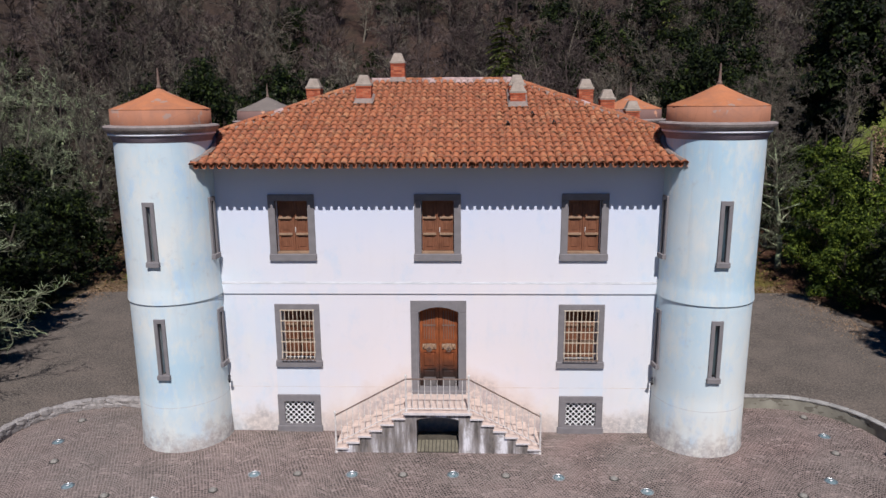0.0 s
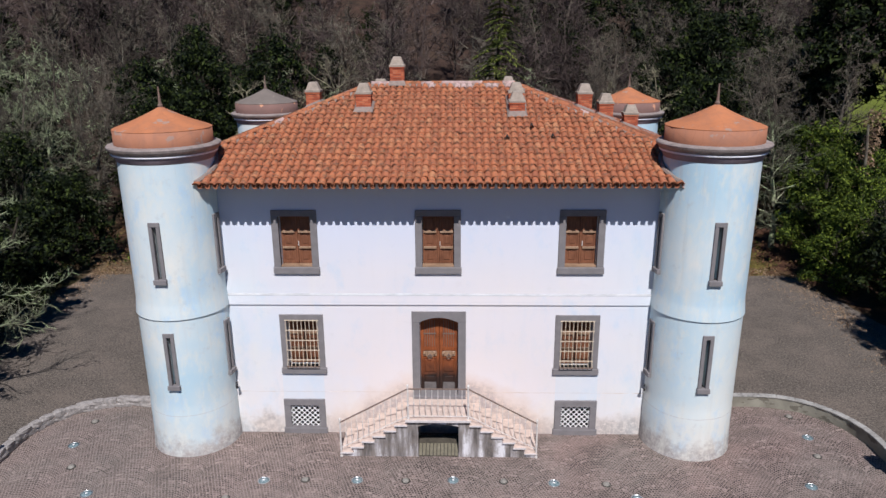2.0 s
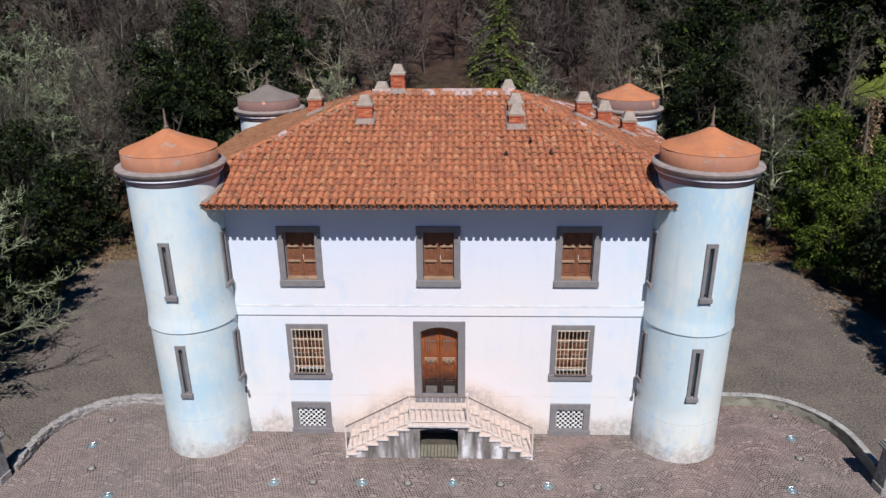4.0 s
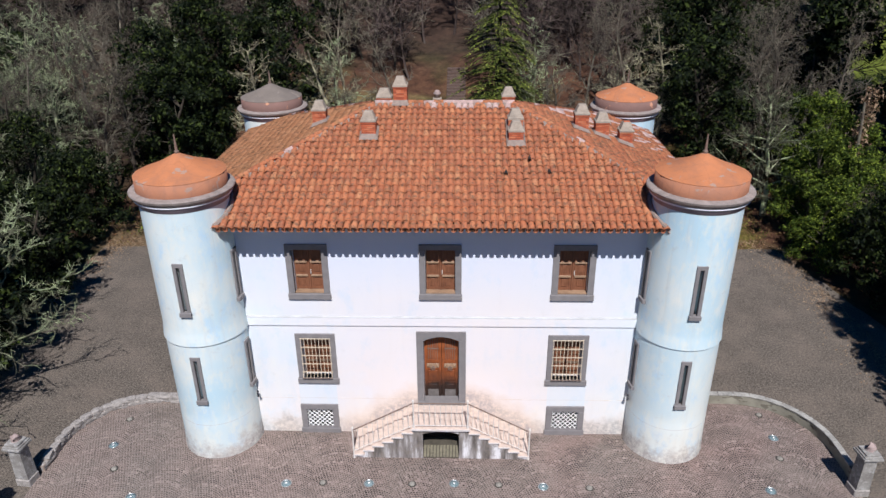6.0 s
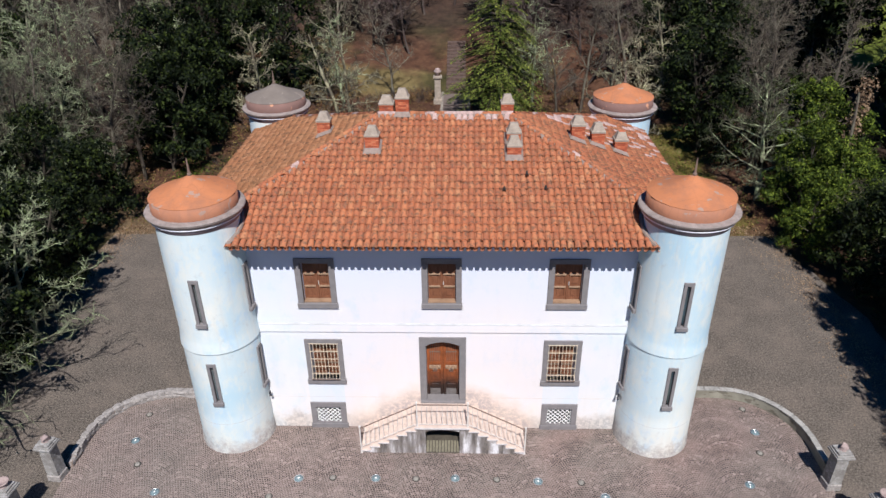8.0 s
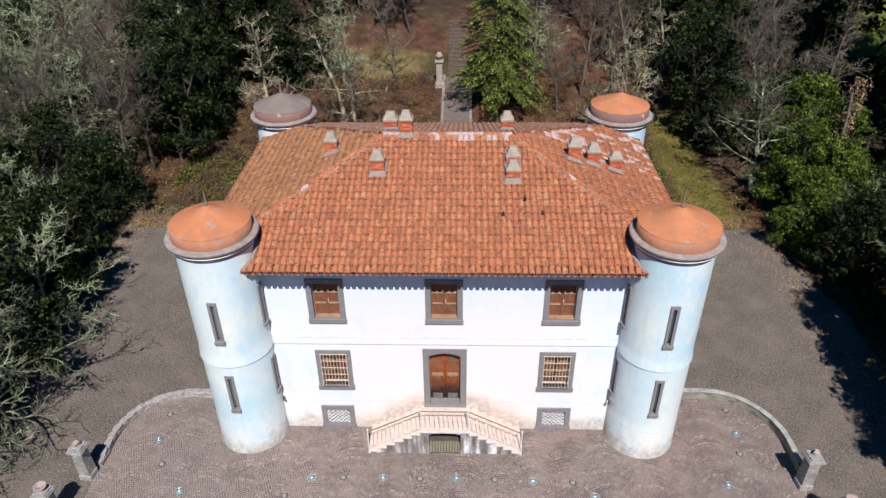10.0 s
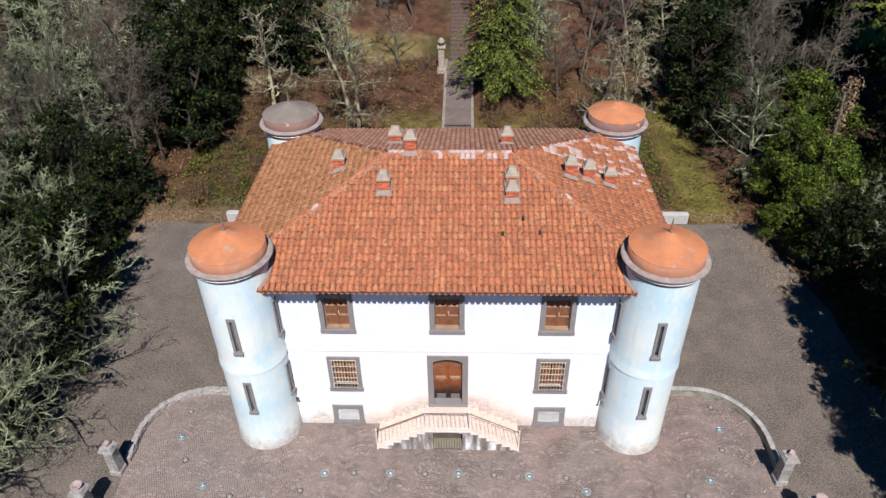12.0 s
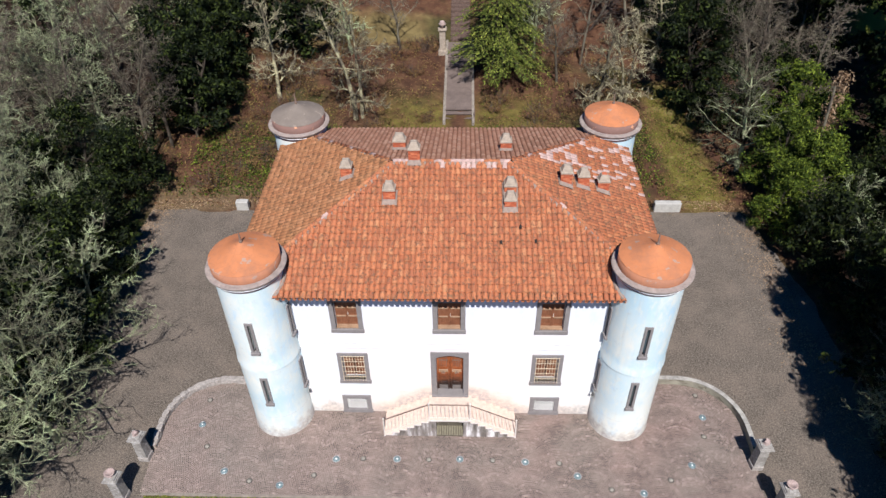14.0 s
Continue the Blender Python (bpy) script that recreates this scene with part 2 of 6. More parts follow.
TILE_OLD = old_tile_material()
TILE_UNDER = plain("channel_tile", (0.3, 0.115, 0.06), 0.9, scale=3, vary=0.4, grain=20)
TILE_PALE = plain("mortared_tile", (0.5, 0.35, 0.31), 0.9, scale=5, vary=0.4, grain=25)


def brick_material():
    n = Nodes("brick", 0.85)
    col = n.ramp(n.random(), (0.0, (0.3, 0.07, 0.035)), (0.6, (0.47, 0.12, 0.055)), (1.0, (0.55, 0.2, 0.1)))
    col = n.mix(n.ramp(n.noise(8, 4), (0.5, 0.0), (0.75, 0.5)), col, (0.25, 0.1, 0.07))
    return n.done(col, bump=n.noise(40, 3), strength=0.3, distance=0.01)


BRICK = brick_material()


def cap_material(name, base, worn, under):
    """Painted render of the tower caps, flaking in patches."""
    n = Nodes(name, 0.85)
    col = n.ramp(n.noise(1.6, 5), (0.35, base), (0.7, tuple(min(1, c * 1.15) for c in base)))
    streak = n.ramp(n.noise(4, 5, 0.65, stretch=(1, 1, 0.15)), (0.5, 0.0), (0.7, 0.4))
    col = n.mix(streak, col, worn)
    col = n.mix(n.ramp(n.noise(1.1, 6, 0.7), (0.5, 0.0), (0.68, 0.6)), col, worn)
    crack = n.ramp(n.voronoi(1.6, "DISTANCE_TO_EDGE", where=None), (0.0, 0.2), (0.014, 0.0))
    col = n.mix(crack, col, tuple(c * 0.4 for c in worn))
    flake = n.ramp(n.noise(2.6, 4), (0.63, 0.0), (0.65, 0.75))
    col = n.mix(flake, col, under)
    return n.done(col, bump=n.noise(25, 4), strength=0.3, distance=0.015)


CAP_ORANGE = cap_material("orange_render", (0.45, 0.17, 0.074), (0.3, 0.14, 0.085), (0.33, 0.25, 0.2))
DRUM_ORANGE = cap_material("weathered_orange_render", (0.37, 0.16, 0.09), (0.26, 0.135, 0.095), (0.3, 0.22, 0.18))
CAP_GREY = cap_material("grey_render", (0.18, 0.15, 0.125), (0.15, 0.125, 0.11), (0.27, 0.22, 0.18))
DRUM_RED = cap_material("flaking_red_render", (0.2, 0.115, 0.095), (0.17, 0.105, 0.09), (0.62, 0.3, 0.17))
LEDGE = plain("ledge_stone", (0.3, 0.25, 0.225), 0.9, scale=4, vary=0.4, grain=25, bump=0.5)
# mauve is the ledge's shade on white plaster, put into the cornice colour
CORNICE = plain("mauve_cornice_shade", (0.27, 0.215, 0.235), 0.9, scale=3, vary=0.3, grain=30)
COURSE_TOP = plain("greyed_white_ledge", (0.5, 0.5, 0.5), 0.9, scale=2, vary=0.3, grain=30)
WHITE_BAND = plain("white_moulding", (0.78, 0.78, 0.8), 0.85, scale=4, vary=0.12, grain=40)


def cobble_material():
    """Small porphyry setts laid in fans: arcs in strips, with sandy joints."""
    n = Nodes("porphyry_setts", 0.8)
    wob = n.noise(1.2, 2, out="Color")
    v = n.t.nodes.new("ShaderNodeVectorMath")
    v.operation = "MULTIPLY_ADD"
    n.put(v.inputs[0], wob)
    v.inputs[1].default_value = (0.05, 0.05, 0.0)
    n.put(v.inputs[2], n.pos)
    x, y, _ = n.split(v.outputs[0])
    strip, pitch, bend = 1.5, 0.092, 1.05
    u = n.math("MULTIPLY", n.math("SUBTRACT", n.math("FRACT", n.math("DIVIDE", x, strip)), 0.5), strip)
    bow = n.math("SQRT", n.math("SUBTRACT", bend * bend, n.math("MULTIPLY", u, u)))
    row = n.math("DIVIDE", n.math("SUBTRACT", y, bow), pitch)
    line = n.math("FLOOR", row)
    fan = n.math("FLOOR", n.math("DIVIDE", x, strip))
    along = n.math("ADD", n.math("MULTIPLY", n.math("ARCSINE", n.math("DIVIDE", u, bend)), bend / 0.098), n.math("ADD", n.math("MULTIPLY", line, 0.37), n.math("MULTIPLY", fan, 17.3)))
    c = n.t.nodes.new("ShaderNodeCombineXYZ")
    n.put(c.inputs[0], n.math("FLOOR", along))
    n.put(c.inputs[1], line)
    w = n.t.nodes.new("ShaderNodeTexWhiteNoise")
    w.noise_dimensions = "2D"
    n.put(w.inputs["Vector"], c.outputs[0])
    rowtone = n.t.nodes.new("ShaderNodeTexWhiteNoise")
    rowtone.noise_dimensions = "1D"
    n.put(rowtone.inputs["W"], n.math("ADD", line, n.math("MULTIPLY", fan, 31.7)))
    tone = n.math("ADD", n.math("MULTIPLY", w.outputs["Value"], 0.6), n.math("MULTIPLY", rowtone.outputs["Value"], 0.4))
    fr = n.math("ABSOLUTE", n.math("SUBTRACT", n.math("FRACT", row), 0.5))
    fa = n.math("ABSOLUTE", n.math("SUBTRACT", n.math("FRACT", along), 0.5))
    joint = n.ramp(n.math("MAXIMUM", fr, fa), (0.33, 0.0), (0.42, 1.0))
    stone = n.ramp(tone, (0.12, (0.024, 0.018, 0.016)), (0.45, (0.066, 0.049, 0.042)), (0.75, (0.15, 0.112, 0.098)), (1.0, (0.38, 0.3, 0.265)))
    grey = n.ramp(n.noise(0.22, 4), (0.42, 0.0), (0.62, 1.0))
    sand = n.mix(grey, (0.37, 0.285, 0.248), (0.31, 0.262, 0.226))
    rosy = n.ramp(n.noise(0.3, 3, stretch=(1, 1.3, 1)), (0.5, 0.0), (0.7, 1.0))
    east = n.math("DIVIDE", n.math("ADD", x, 9.0), 8.0, clamp=True)
    sand = n.mix(n.math("MULTIPLY", n.math("MULTIPLY", n.math("ADD", rosy, 0.25), east), 0.45), sand, (0.4, 0.255, 0.22))
    sand = n.mix(n.ramp(n.noise(25, 3), (0.4, 0.0), (0.65, 0.6)), sand, (0.17, 0.14, 0.12))
    worn = n.ramp(n.noise(0.7, 5, 0.65), (0.42, 0.0), (0.66, 1.0))
    west = n.math("MULTIPLY", n.math("DIVIDE", n.math("SUBTRACT", -5.0, x), 5.0, clamp=True), 0.35)
    cover = n.math("MAXIMUM", n.math("MULTIPLY", worn, 0.5), n.math("MULTIPLY", west, n.ramp(n.noise(1.3, 4), (0.3, 0.3), (0.55, 1.0))))
    col = n.mix(joint, n.mix(cover, stone, sand), sand)
    stain = n.ramp(n.noise(0.55, 6, 0.72), (0.53, 0.0), (0.72, 0.6))
    col = n.mix(stain, col, (0.085, 0.066, 0.056))
    h = n.math("SUBTRACT", n.noise(30, 3), n.math("MULTIPLY", joint, 1.6))
    return n.done(col, bump=h, strength=0.5, distance=0.02)


COBBLE = cobble_material()


def asphalt_material():
    n = Nodes("old_asphalt", 0.9)
    col = n.ramp(n.noise(0.35, 6, 0.6), (0.3, (0.05, 0.042, 0.034)), (0.7, (0.128, 0.107, 0.088)))
    grit = n.noise(14, 4, 0.75)
    col = n.mix(0.62, col, n.ramp(grit, (0.4, (0.026, 0.022, 0.018)), (0.6, (0.235, 0.196, 0.16))))
    fleck = n.ramp(n.noise(9, 5, 0.85), (0.54, 0.0), (0.64, 0.8))
    col = n.mix(fleck, col, (0.28, 0.24, 0.2))
    dark = n.ramp(n.noise(7, 5, 0.85), (0.36, 0.7), (0.46, 0.0))
    col = n.mix(dark, col, (0.035, 0.03, 0.027))
    dust = n.ramp(n.noise(0.7, 6, 0.7), (0.45, 0.0), (0.7, 0.5))
    col = n.mix(dust, col, (0.19, 0.15, 0.12))
    return n.done(col, bump=grit, strength=0.4, distance=0.015)


ASPHALT = asphalt_material()


def forest_floor_material():
    """Leaf litter, bramble brown, moss and grass in patches; tree shade is coloured in."""
    n = Nodes("forest_floor", 0.95)
    big, mid, fine = n.noise(0.12, 5), n.noise(0.9, 6, 0.7), n.noise(9, 5, 0.75)
    col = n.ramp(mid, (0.3, (0.06, 0.027, 0.017)), (0.55, (0.15, 0.074, 0.042)), (0.75, (0.27, 0.16, 0.09)))
    col = n.mix(n.ramp(big, (0.5, 0.0), (0.62, 0.75)), col, n.ramp(mid, (0.3, (0.035, 0.045, 0.012)), (0.7, (0.11, 0.12, 0.035))))
    x, y, _ = n.split()
    wob = n.math("MULTIPLY", n.math("SUBTRACT", n.noise(0.5, 4), 0.5), 4.0)
    field = lambda v, a, b, soft: n.math("MULTIPLY", n.math("DIVIDE", n.math("SUBTRACT", n.math("ADD", v, wob), a), soft, clamp=True), n.math("DIVIDE", n.math("SUBTRACT", b, n.math("ADD", v, wob)), soft, clamp=True), clamp=True)
    # shade under the trees put into the colour: hill and wooded flanks darker
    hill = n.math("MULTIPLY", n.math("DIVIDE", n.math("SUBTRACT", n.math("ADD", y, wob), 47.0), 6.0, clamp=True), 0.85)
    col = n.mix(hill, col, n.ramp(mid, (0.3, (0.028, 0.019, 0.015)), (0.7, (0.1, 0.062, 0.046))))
    woods_shade = n.math("DIVIDE", n.math("SUBTRACT", n.math("ADD", n.math("ABSOLUTE", x), wob), 22.0), 3.0, clamp=True)
    col = n.mix(n.math("MULTIPLY", woods_shade, 0.8), col, n.ramp(mid, (0.3, (0.022, 0.016, 0.012)), (0.7, (0.085, 0.058, 0.04))))
    meadow = n.math("MULTIPLY", field(x, 34.0, 75.0, 3.0), field(y, 37.0, 62.0, 3.0))
    col = n.mix(meadow, col, n.ramp(mid, (0.3, (0.12, 0.16, 0.02)), (0.7, (0.24, 0.3, 0.05))))
    track = n.math("MULTIPLY", field(x, 15.0, 19.4, 1.2), field(y, 16.0, 34.0, 2.0))
    col = n.mix(n.math("MULTIPLY", track, 0.85), col, n.ramp(mid, (0.3, (0.1, 0.1, 0.015)), (0.55, (0.25, 0.24, 0.045)), (0.75, (0.44, 0.38, 0.17))))
    verge = n.math("MULTIPLY", n.math("ADD", field(x, 0.5, 7.5, 1.5), field(x, -7.0, -0.3, 1.5)), field(y, 18.5, 32.0, 3.0))
    col = n.mix(n.math("MULTIPLY", verge, n.ramp(n.noise(0.8, 4), (0.32, 0.0), (0.5, 0.9))), col, n.ramp(mid, (0.3, (0.11, 0.1, 0.02)), (0.7, (0.29, 0.25, 0.06))))
    lawn = n.math("MULTIPLY", field(x, -19.0, -1.5, 2.0), field(y, 38.5, 45.0, 1.5))
    col = n.mix(n.math("MULTIPLY", lawn, 0.85), col, n.ramp(mid, (0.3, (0.17, 0.13, 0.05)), (0.7, (0.34, 0.28, 0.12))))
    litter = n.math("MULTIPLY", field(x, -24.0, -14.0, 1.0), field(y, 16.5, 20.3, 0.8))
    col = n.mix(n.math("MULTIPLY", litter, 0.85), col, n.ramp(fine, (0.3, (0.12, 0.085, 0.045)), (0.7, (0.34, 0.25, 0.15))))
    col = n.mix(0.5, col, n.ramp(fine, (0.3, (0.02, 0.015, 0.01)), (0.7, (0.21, 0.15, 0.09))), "OVERLAY")
    return n.done(col, bump=fine, strength=0.8, distance=0.08)


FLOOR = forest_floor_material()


def leaf_material(name, a, b, c):
    n = Nodes(name, 0.65)
    n.bsdf.inputs["Specular IOR Level"].default_value = 0.15
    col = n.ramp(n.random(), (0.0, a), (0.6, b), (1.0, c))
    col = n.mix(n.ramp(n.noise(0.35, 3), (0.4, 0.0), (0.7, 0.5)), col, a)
    n.bsdf.inputs["Transmission Weight"].default_value = 0.0
    return n.done(col)


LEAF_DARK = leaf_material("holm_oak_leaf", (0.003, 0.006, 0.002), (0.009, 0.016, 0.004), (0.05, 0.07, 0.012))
LEAF_GREEN = leaf_material("laurel_leaf", (0.016, 0.027, 0.004), (0.05, 0.08, 0.009), (0.19, 0.24, 0.028))
LEAF_CEDAR = leaf_material("cedar_needle", (0.035, 0.055, 0.01), (0.13, 0.16, 0.032), (0.32, 0.34, 0.065))
LEAF_BROWN = leaf_material("dry_leaf", (0.14, 0.085, 0.05), (0.3, 0.2, 0.12), (0.45, 0.33, 0.22))
SHRUB = leaf_material("bramble_leaf", (0.08, 0.036, 0.022), (0.2, 0.105, 0.052), (0.24, 0.2, 0.055))


def bark_material(name, a, b, lichen, amount):
    n = Nodes(name, 0.95)
    col = n.ramp(n.noise(4, 5, stretch=(1, 1, 0.3)), (0.3, a), (0.7, b))
    col = n.mix(n.ramp(n.noise(1.7, 5, 0.7), (0.45, 0.0), (0.6, amount)), col, lichen)
    own = n.t.nodes.new("ShaderNodeObjectInfo").outputs["Random"]
    col = n.mix(1.0, col, n.ramp(own, (0.0, (0.42, 0.39, 0.37)), (0.5, (0.84, 0.82, 0.77)), (1.0, (1.15, 1.12, 1.05))), "MULTIPLY")
    return n.done(col, bump=n.noise(18, 4, stretch=(1, 1, 0.3)), strength=0.6, distance=0.03)


BARK = bark_material("grey_bark", (0.062, 0.049, 0.04), (0.15, 0.122, 0.1), (0.25, 0.245, 0.185), 0.55)
BARK_LICHEN = bark_material("lichened_bark", (0.08, 0.076, 0.056), (0.21, 0.215, 0.15), (0.38, 0.46, 0.27), 0.95)
BARK_PALE = bark_material("beige_lichened_bark", (0.075, 0.062, 0.048), (0.22, 0.19, 0.14), (0.48, 0.46, 0.3), 0.9)
BARK_RED = bark_material("purplish_twig_bark", (0.052, 0.036, 0.034), (0.115, 0.084, 0.079), (0.17, 0.145, 0.125), 0.4)
BARK_DARK = bark_material("dark_bark", (0.03, 0.024, 0.02), (0.07, 0.055, 0.045), (0.12, 0.12, 0.08), 0.4)


# ---- building blocks ----
class Shape:
    """Vertices and faces that grow piece by piece into one mesh."""

    def __init__(self):
        self.v, self.f = [], []

    def add(self, verts, faces):
        k = len(self.v)
        self.v.extend(verts)
        self.f.extend([tuple(i + k for i in f) for f in faces])
        return self

    def box(self, x0, y0, z0, x1, y1, z1, c=0.0):
        """A box; c: chamfer of its upright and top edges."""
        if c <= 0:
            v = [(x, y, z) for z in (z0, z1) for x, y in ((x0, y0), (x1, y0), (x1, y1), (x0, y1))]
            return self.add(v, [(3, 2, 1, 0), (4, 5, 6, 7), (0, 1, 5, 4), (1, 2, 6, 5), (2, 3, 7, 6), (3, 0, 4, 7)])

        def ring(i, z):
            return [(x0 + i + c, y0 + i, z), (x1 - i - c, y0 + i, z), (x1 - i, y0 + i + c, z), (x1 - i, y1 - i - c, z), (x1 - i - c, y1 - i, z), (x0 + i + c, y1 - i, z), (x0 + i, y1 - i - c, z), (x0 + i, y0 + i + c, z)]
        v = ring(0, z0) + ring(0, z1 - c) + ring(c, z1)
        f = [tuple(reversed(range(8))), tuple(range(16, 24))]
        for k in (0, 8):
            f += [(k + i, k + (i + 1) % 8, k + 8 + (i + 1) % 8, k + 8 + i) for i in range(8)]
        return self.add(v, f)

    def lathe(self, profile, n=48, cx=0.0, cy=0.0, close=True):
        """A body of revolution about an upright axis; profile: (radius, z) from the foot up."""
        v = [(cx + r * math.cos(2 * math.pi * i / n), cy + r * math.sin(2 * math.pi * i / n), z) for r, z in profile for i in range(n)]
        f = [(k * n + i, k * n + (i + 1) % n, (k + 1) * n + (i + 1) % n, (k + 1) * n + i) for k in range(len(profile) - 1) for i in range(n)]
        if close:
            f += [tuple(reversed(range(n))), tuple(range((len(profile) - 1) * n, len(profile) * n))]
        return self.add(v, f)

    def tube(self, pts, radii, n=6, cap=True):
        """A round bar along points."""
        pts = [Vector(p) for p in pts]
        v = []
        for i, p in enumerate(pts):
            d = (pts[min(i + 1, len(pts) - 1)] - pts[max(i - 1, 0)]).normalized()
            a = d.orthogonal().normalized() if abs(d.z) > 0.99 else d.cross(Vector((0, 0, 1))).normalized()
            b = d.cross(a)
            r = radii[i] if isinstance(radii, (list, tuple)) else radii
            v += [tuple(p + r * (math.cos(2 * math.pi * k / n) * a + math.sin(2 * math.pi * k / n) * b)) for k in range(n)]
        f = [(i * n + k, i * n + (k + 1) % n, (i + 1) * n + (k + 1) % n, (i + 1) * n + k) for i in range(len(pts) - 1) for k in range(n)]
        if cap:
            f += [tuple(reversed(range(n))), tuple(range((len(pts) - 1) * n, len(pts) * n))]
        return self.add(v, f)

    def prism(self, outline, y0, y1):
        """A plate: an outline in x and z, from y0 (front) to y1 (back)."""
        n = len(outline)
        v = [(x, y0, z) for x, z in outline] + [(x, y1, z) for x, z in outline]
        f = [tuple(range(n)), tuple(reversed(range(n, 2 * n)))] + [(i, n + i, n + (i + 1) % n, (i + 1) % n) for i in range(n)]
        return self.add(v, f)

    def moved(self, m):
        self.v = [tuple(m @ Vector(p)) for p in self.v]
        return self

    def mesh(self, name, mat, smooth=False):
        me = bpy.data.meshes.new(name)
        me.from_pydata(self.v, [], self.f)
        me.materials.append(mat)
        bm = bmesh.new()
        bm.from_mesh(me)
        bmesh.ops.recalc_face_normals(bm, faces=bm.faces)
        bm.to_mesh(me)
        bm.free()
        if smooth:
            me.shade_smooth()
        return me


def part(name, shape, mat, parent=None, label="", smooth=False, m=None):
    """Links a shape, or a finished mesh, as one mesh object under a thing or a part."""
    me = shape if isinstance(shape, bpy.types.Mesh) else shape.mesh(name, mat, smooth)
    ob = new(name, me)
    ob.parent = parent
    if m is not None:
        ob.matrix_basis = m
    return tagged(ob, label)


def thing(name, label, category, group="", kind="", at=(0, 0, 0)):
    ob = new(name)
    ob.empty_display_size = 0.2
    ob.location = at
    return tagged(ob, label, category, group, kind)


def smooth_by_angle(me, degrees=40):
    me.shade_smooth()
    bm = bmesh.new()
    bm.from_mesh(me)
    for e in bm.edges:
        if len(e.link_faces) == 2 and e.calc_face_angle(0) > radians(degrees):
            e.smooth = False
    bm.to_mesh(me)
    bm.free()
    return me


# ---- the ground ----
def height(x, y):
    """The lie of the land: level round the house, a garden slope and a wooded hill behind, banks at the sides."""
    back = max(0.0, y - 17.6)
    z = 0.1 * min(back, 22) + 0.3 * max(0, min(back - 22, 30)) + 0.5 * max(0, back - 52)
    side = max(0.0, abs(x) - 24)
    z += (0.2 * min(side, 14) + 0.4 * max(0.0, side - 14)) if x < 0 else 0.06 * side
    if y < -6:
        z *= max(0.25, 1 + (y + 6) / 60)
    rough = min(1.0, max(back * 0.1, side * 0.12))
    return min(z, 75) + rough * 0.5 * noise.fractal(Vector((x * 0.13, y * 0.13, 3)), 1, 2, 4) if rough > 0 else z


def ground_sheet():
    xs = sorted({*np.round(np.concatenate([np.arange(-60, 61, 1.0), np.linspace(-60, -420, 25), np.linspace(60, 420, 25)]), 2).tolist()})
    ys = sorted({*np.round(np.concatenate([np.arange(-12, 100, 1.0), np.linspace(-12, -300, 16), np.linspace(99, 420, 20)]), 2).tolist()})
    s = Shape()
    nx = len(xs)
    s.add([(x, y, height(x, y) - 0.03) for y in ys for x in xs], [(j * nx + i, j * nx + i + 1, (j + 1) * nx + i + 1, (j + 1) * nx + i) for j in range(len(ys) - 1) for i in range(nx - 1)])
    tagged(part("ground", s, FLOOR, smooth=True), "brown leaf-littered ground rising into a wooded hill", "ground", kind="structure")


ground_sheet()


def sheet(name, outline, z, mat, label, wobble=0.0, step=0.6):
    """A flat sheet with an outline whose edge wanders a little."""
    pts = []
    for (x0, y0), (x1, y1) in zip(outline, outline[1:] + outline[:1]):
        n = max(1, int(math.hypot(x1 - x0, y1 - y0) / step))
        for i in range(n):
            x, y = x0 + (x1 - x0) * i / n, y0 + (y1 - y0) * i / n
            d = noise.noise_vector(Vector((x * 0.7, y * 0.7, z * 9))) * wobble + noise.noise_vector(Vector((x * 2.7, y * 2.7, 5))) * wobble * 0.4
            pts.append((x + d.x, y + d.y, z))
    s = Shape().add(pts, [tuple(range(len(pts)))])
    return tagged(part(name, s, mat), label, name, kind="structure")


sheet("road", [(-21.3, 17.0), (-22.0, 12.7), (-24.0, 6.1), (-24.0, -34), (21.5, -34), (21.5, 1.8), (21.0, 9.4), (19.6, 17.0)], 0.0, ASPHALT, "grey-brown old asphalt drive dusted with leaves round the house", 0.35)
FORE = [(-14.3, -4.72), (14.3, -4.72), (14.45, -2.67), (14.5, -0.87), (14.1, 0.58), (13.1, 1.58), (11.7, 1.98), (8.6, 1.98), (-8.6, 1.78), (-11.7, 1.78), (-13.1, 1.38), (-14.05, 0.43), (-14.42, -0.97), (-14.4, -2.67)]
sheet("pavement", FORE, 0.012, COBBLE, "reddish porphyry cobbles laid in fans before the villa")


# ---- the villa ----
WX, WY = 8.36, 11.7
villa = thing("villa", "white two-storey villa with round corner towers and a clay tile roof", "house")


def pierced_wall(x0, x1, z0, z1, y0, y1, holes):
    """A wall along x from y0 (outside) to y1, with openings (x0, x1, z0, z1) right through it."""
    xs = sorted({x0, x1, *(h[0] for h in holes), *(h[1] for h in holes)})
    zs = sorted({z0, z1, *(h[2] for h in holes), *(h[3] for h in holes)})
    s = Shape()
    for a, b in zip(xs, xs[1:]):
        for c, d in zip(zs, zs[1:]):
            if not any(h[0] <= a and b <= h[1] and h[2] <= c and d <= h[3] for h in holes):
                s.add([(a, y0, c), (b, y0, c), (b, y0, d), (a, y0, d)], [(0, 1, 2, 3)])
                s.add([(a, y1, c), (b, y1, c), (b, y1, d), (a, y1, d)], [(3, 2, 1, 0)])
    for a, b, c, d in [*holes, (x0, x1, z0, z1)]:
        for p, q in (((a, c), (b, c)), ((b, c), (b, d)), ((b, d), (a, d)), ((a, d), (a, c))):
            s.add([(p[0], y0, p[1]), (q[0], y0, q[1]), (q[0], y1, q[1]), (p[0], y1, p[1])], [(0, 1, 2, 3)])
    return s


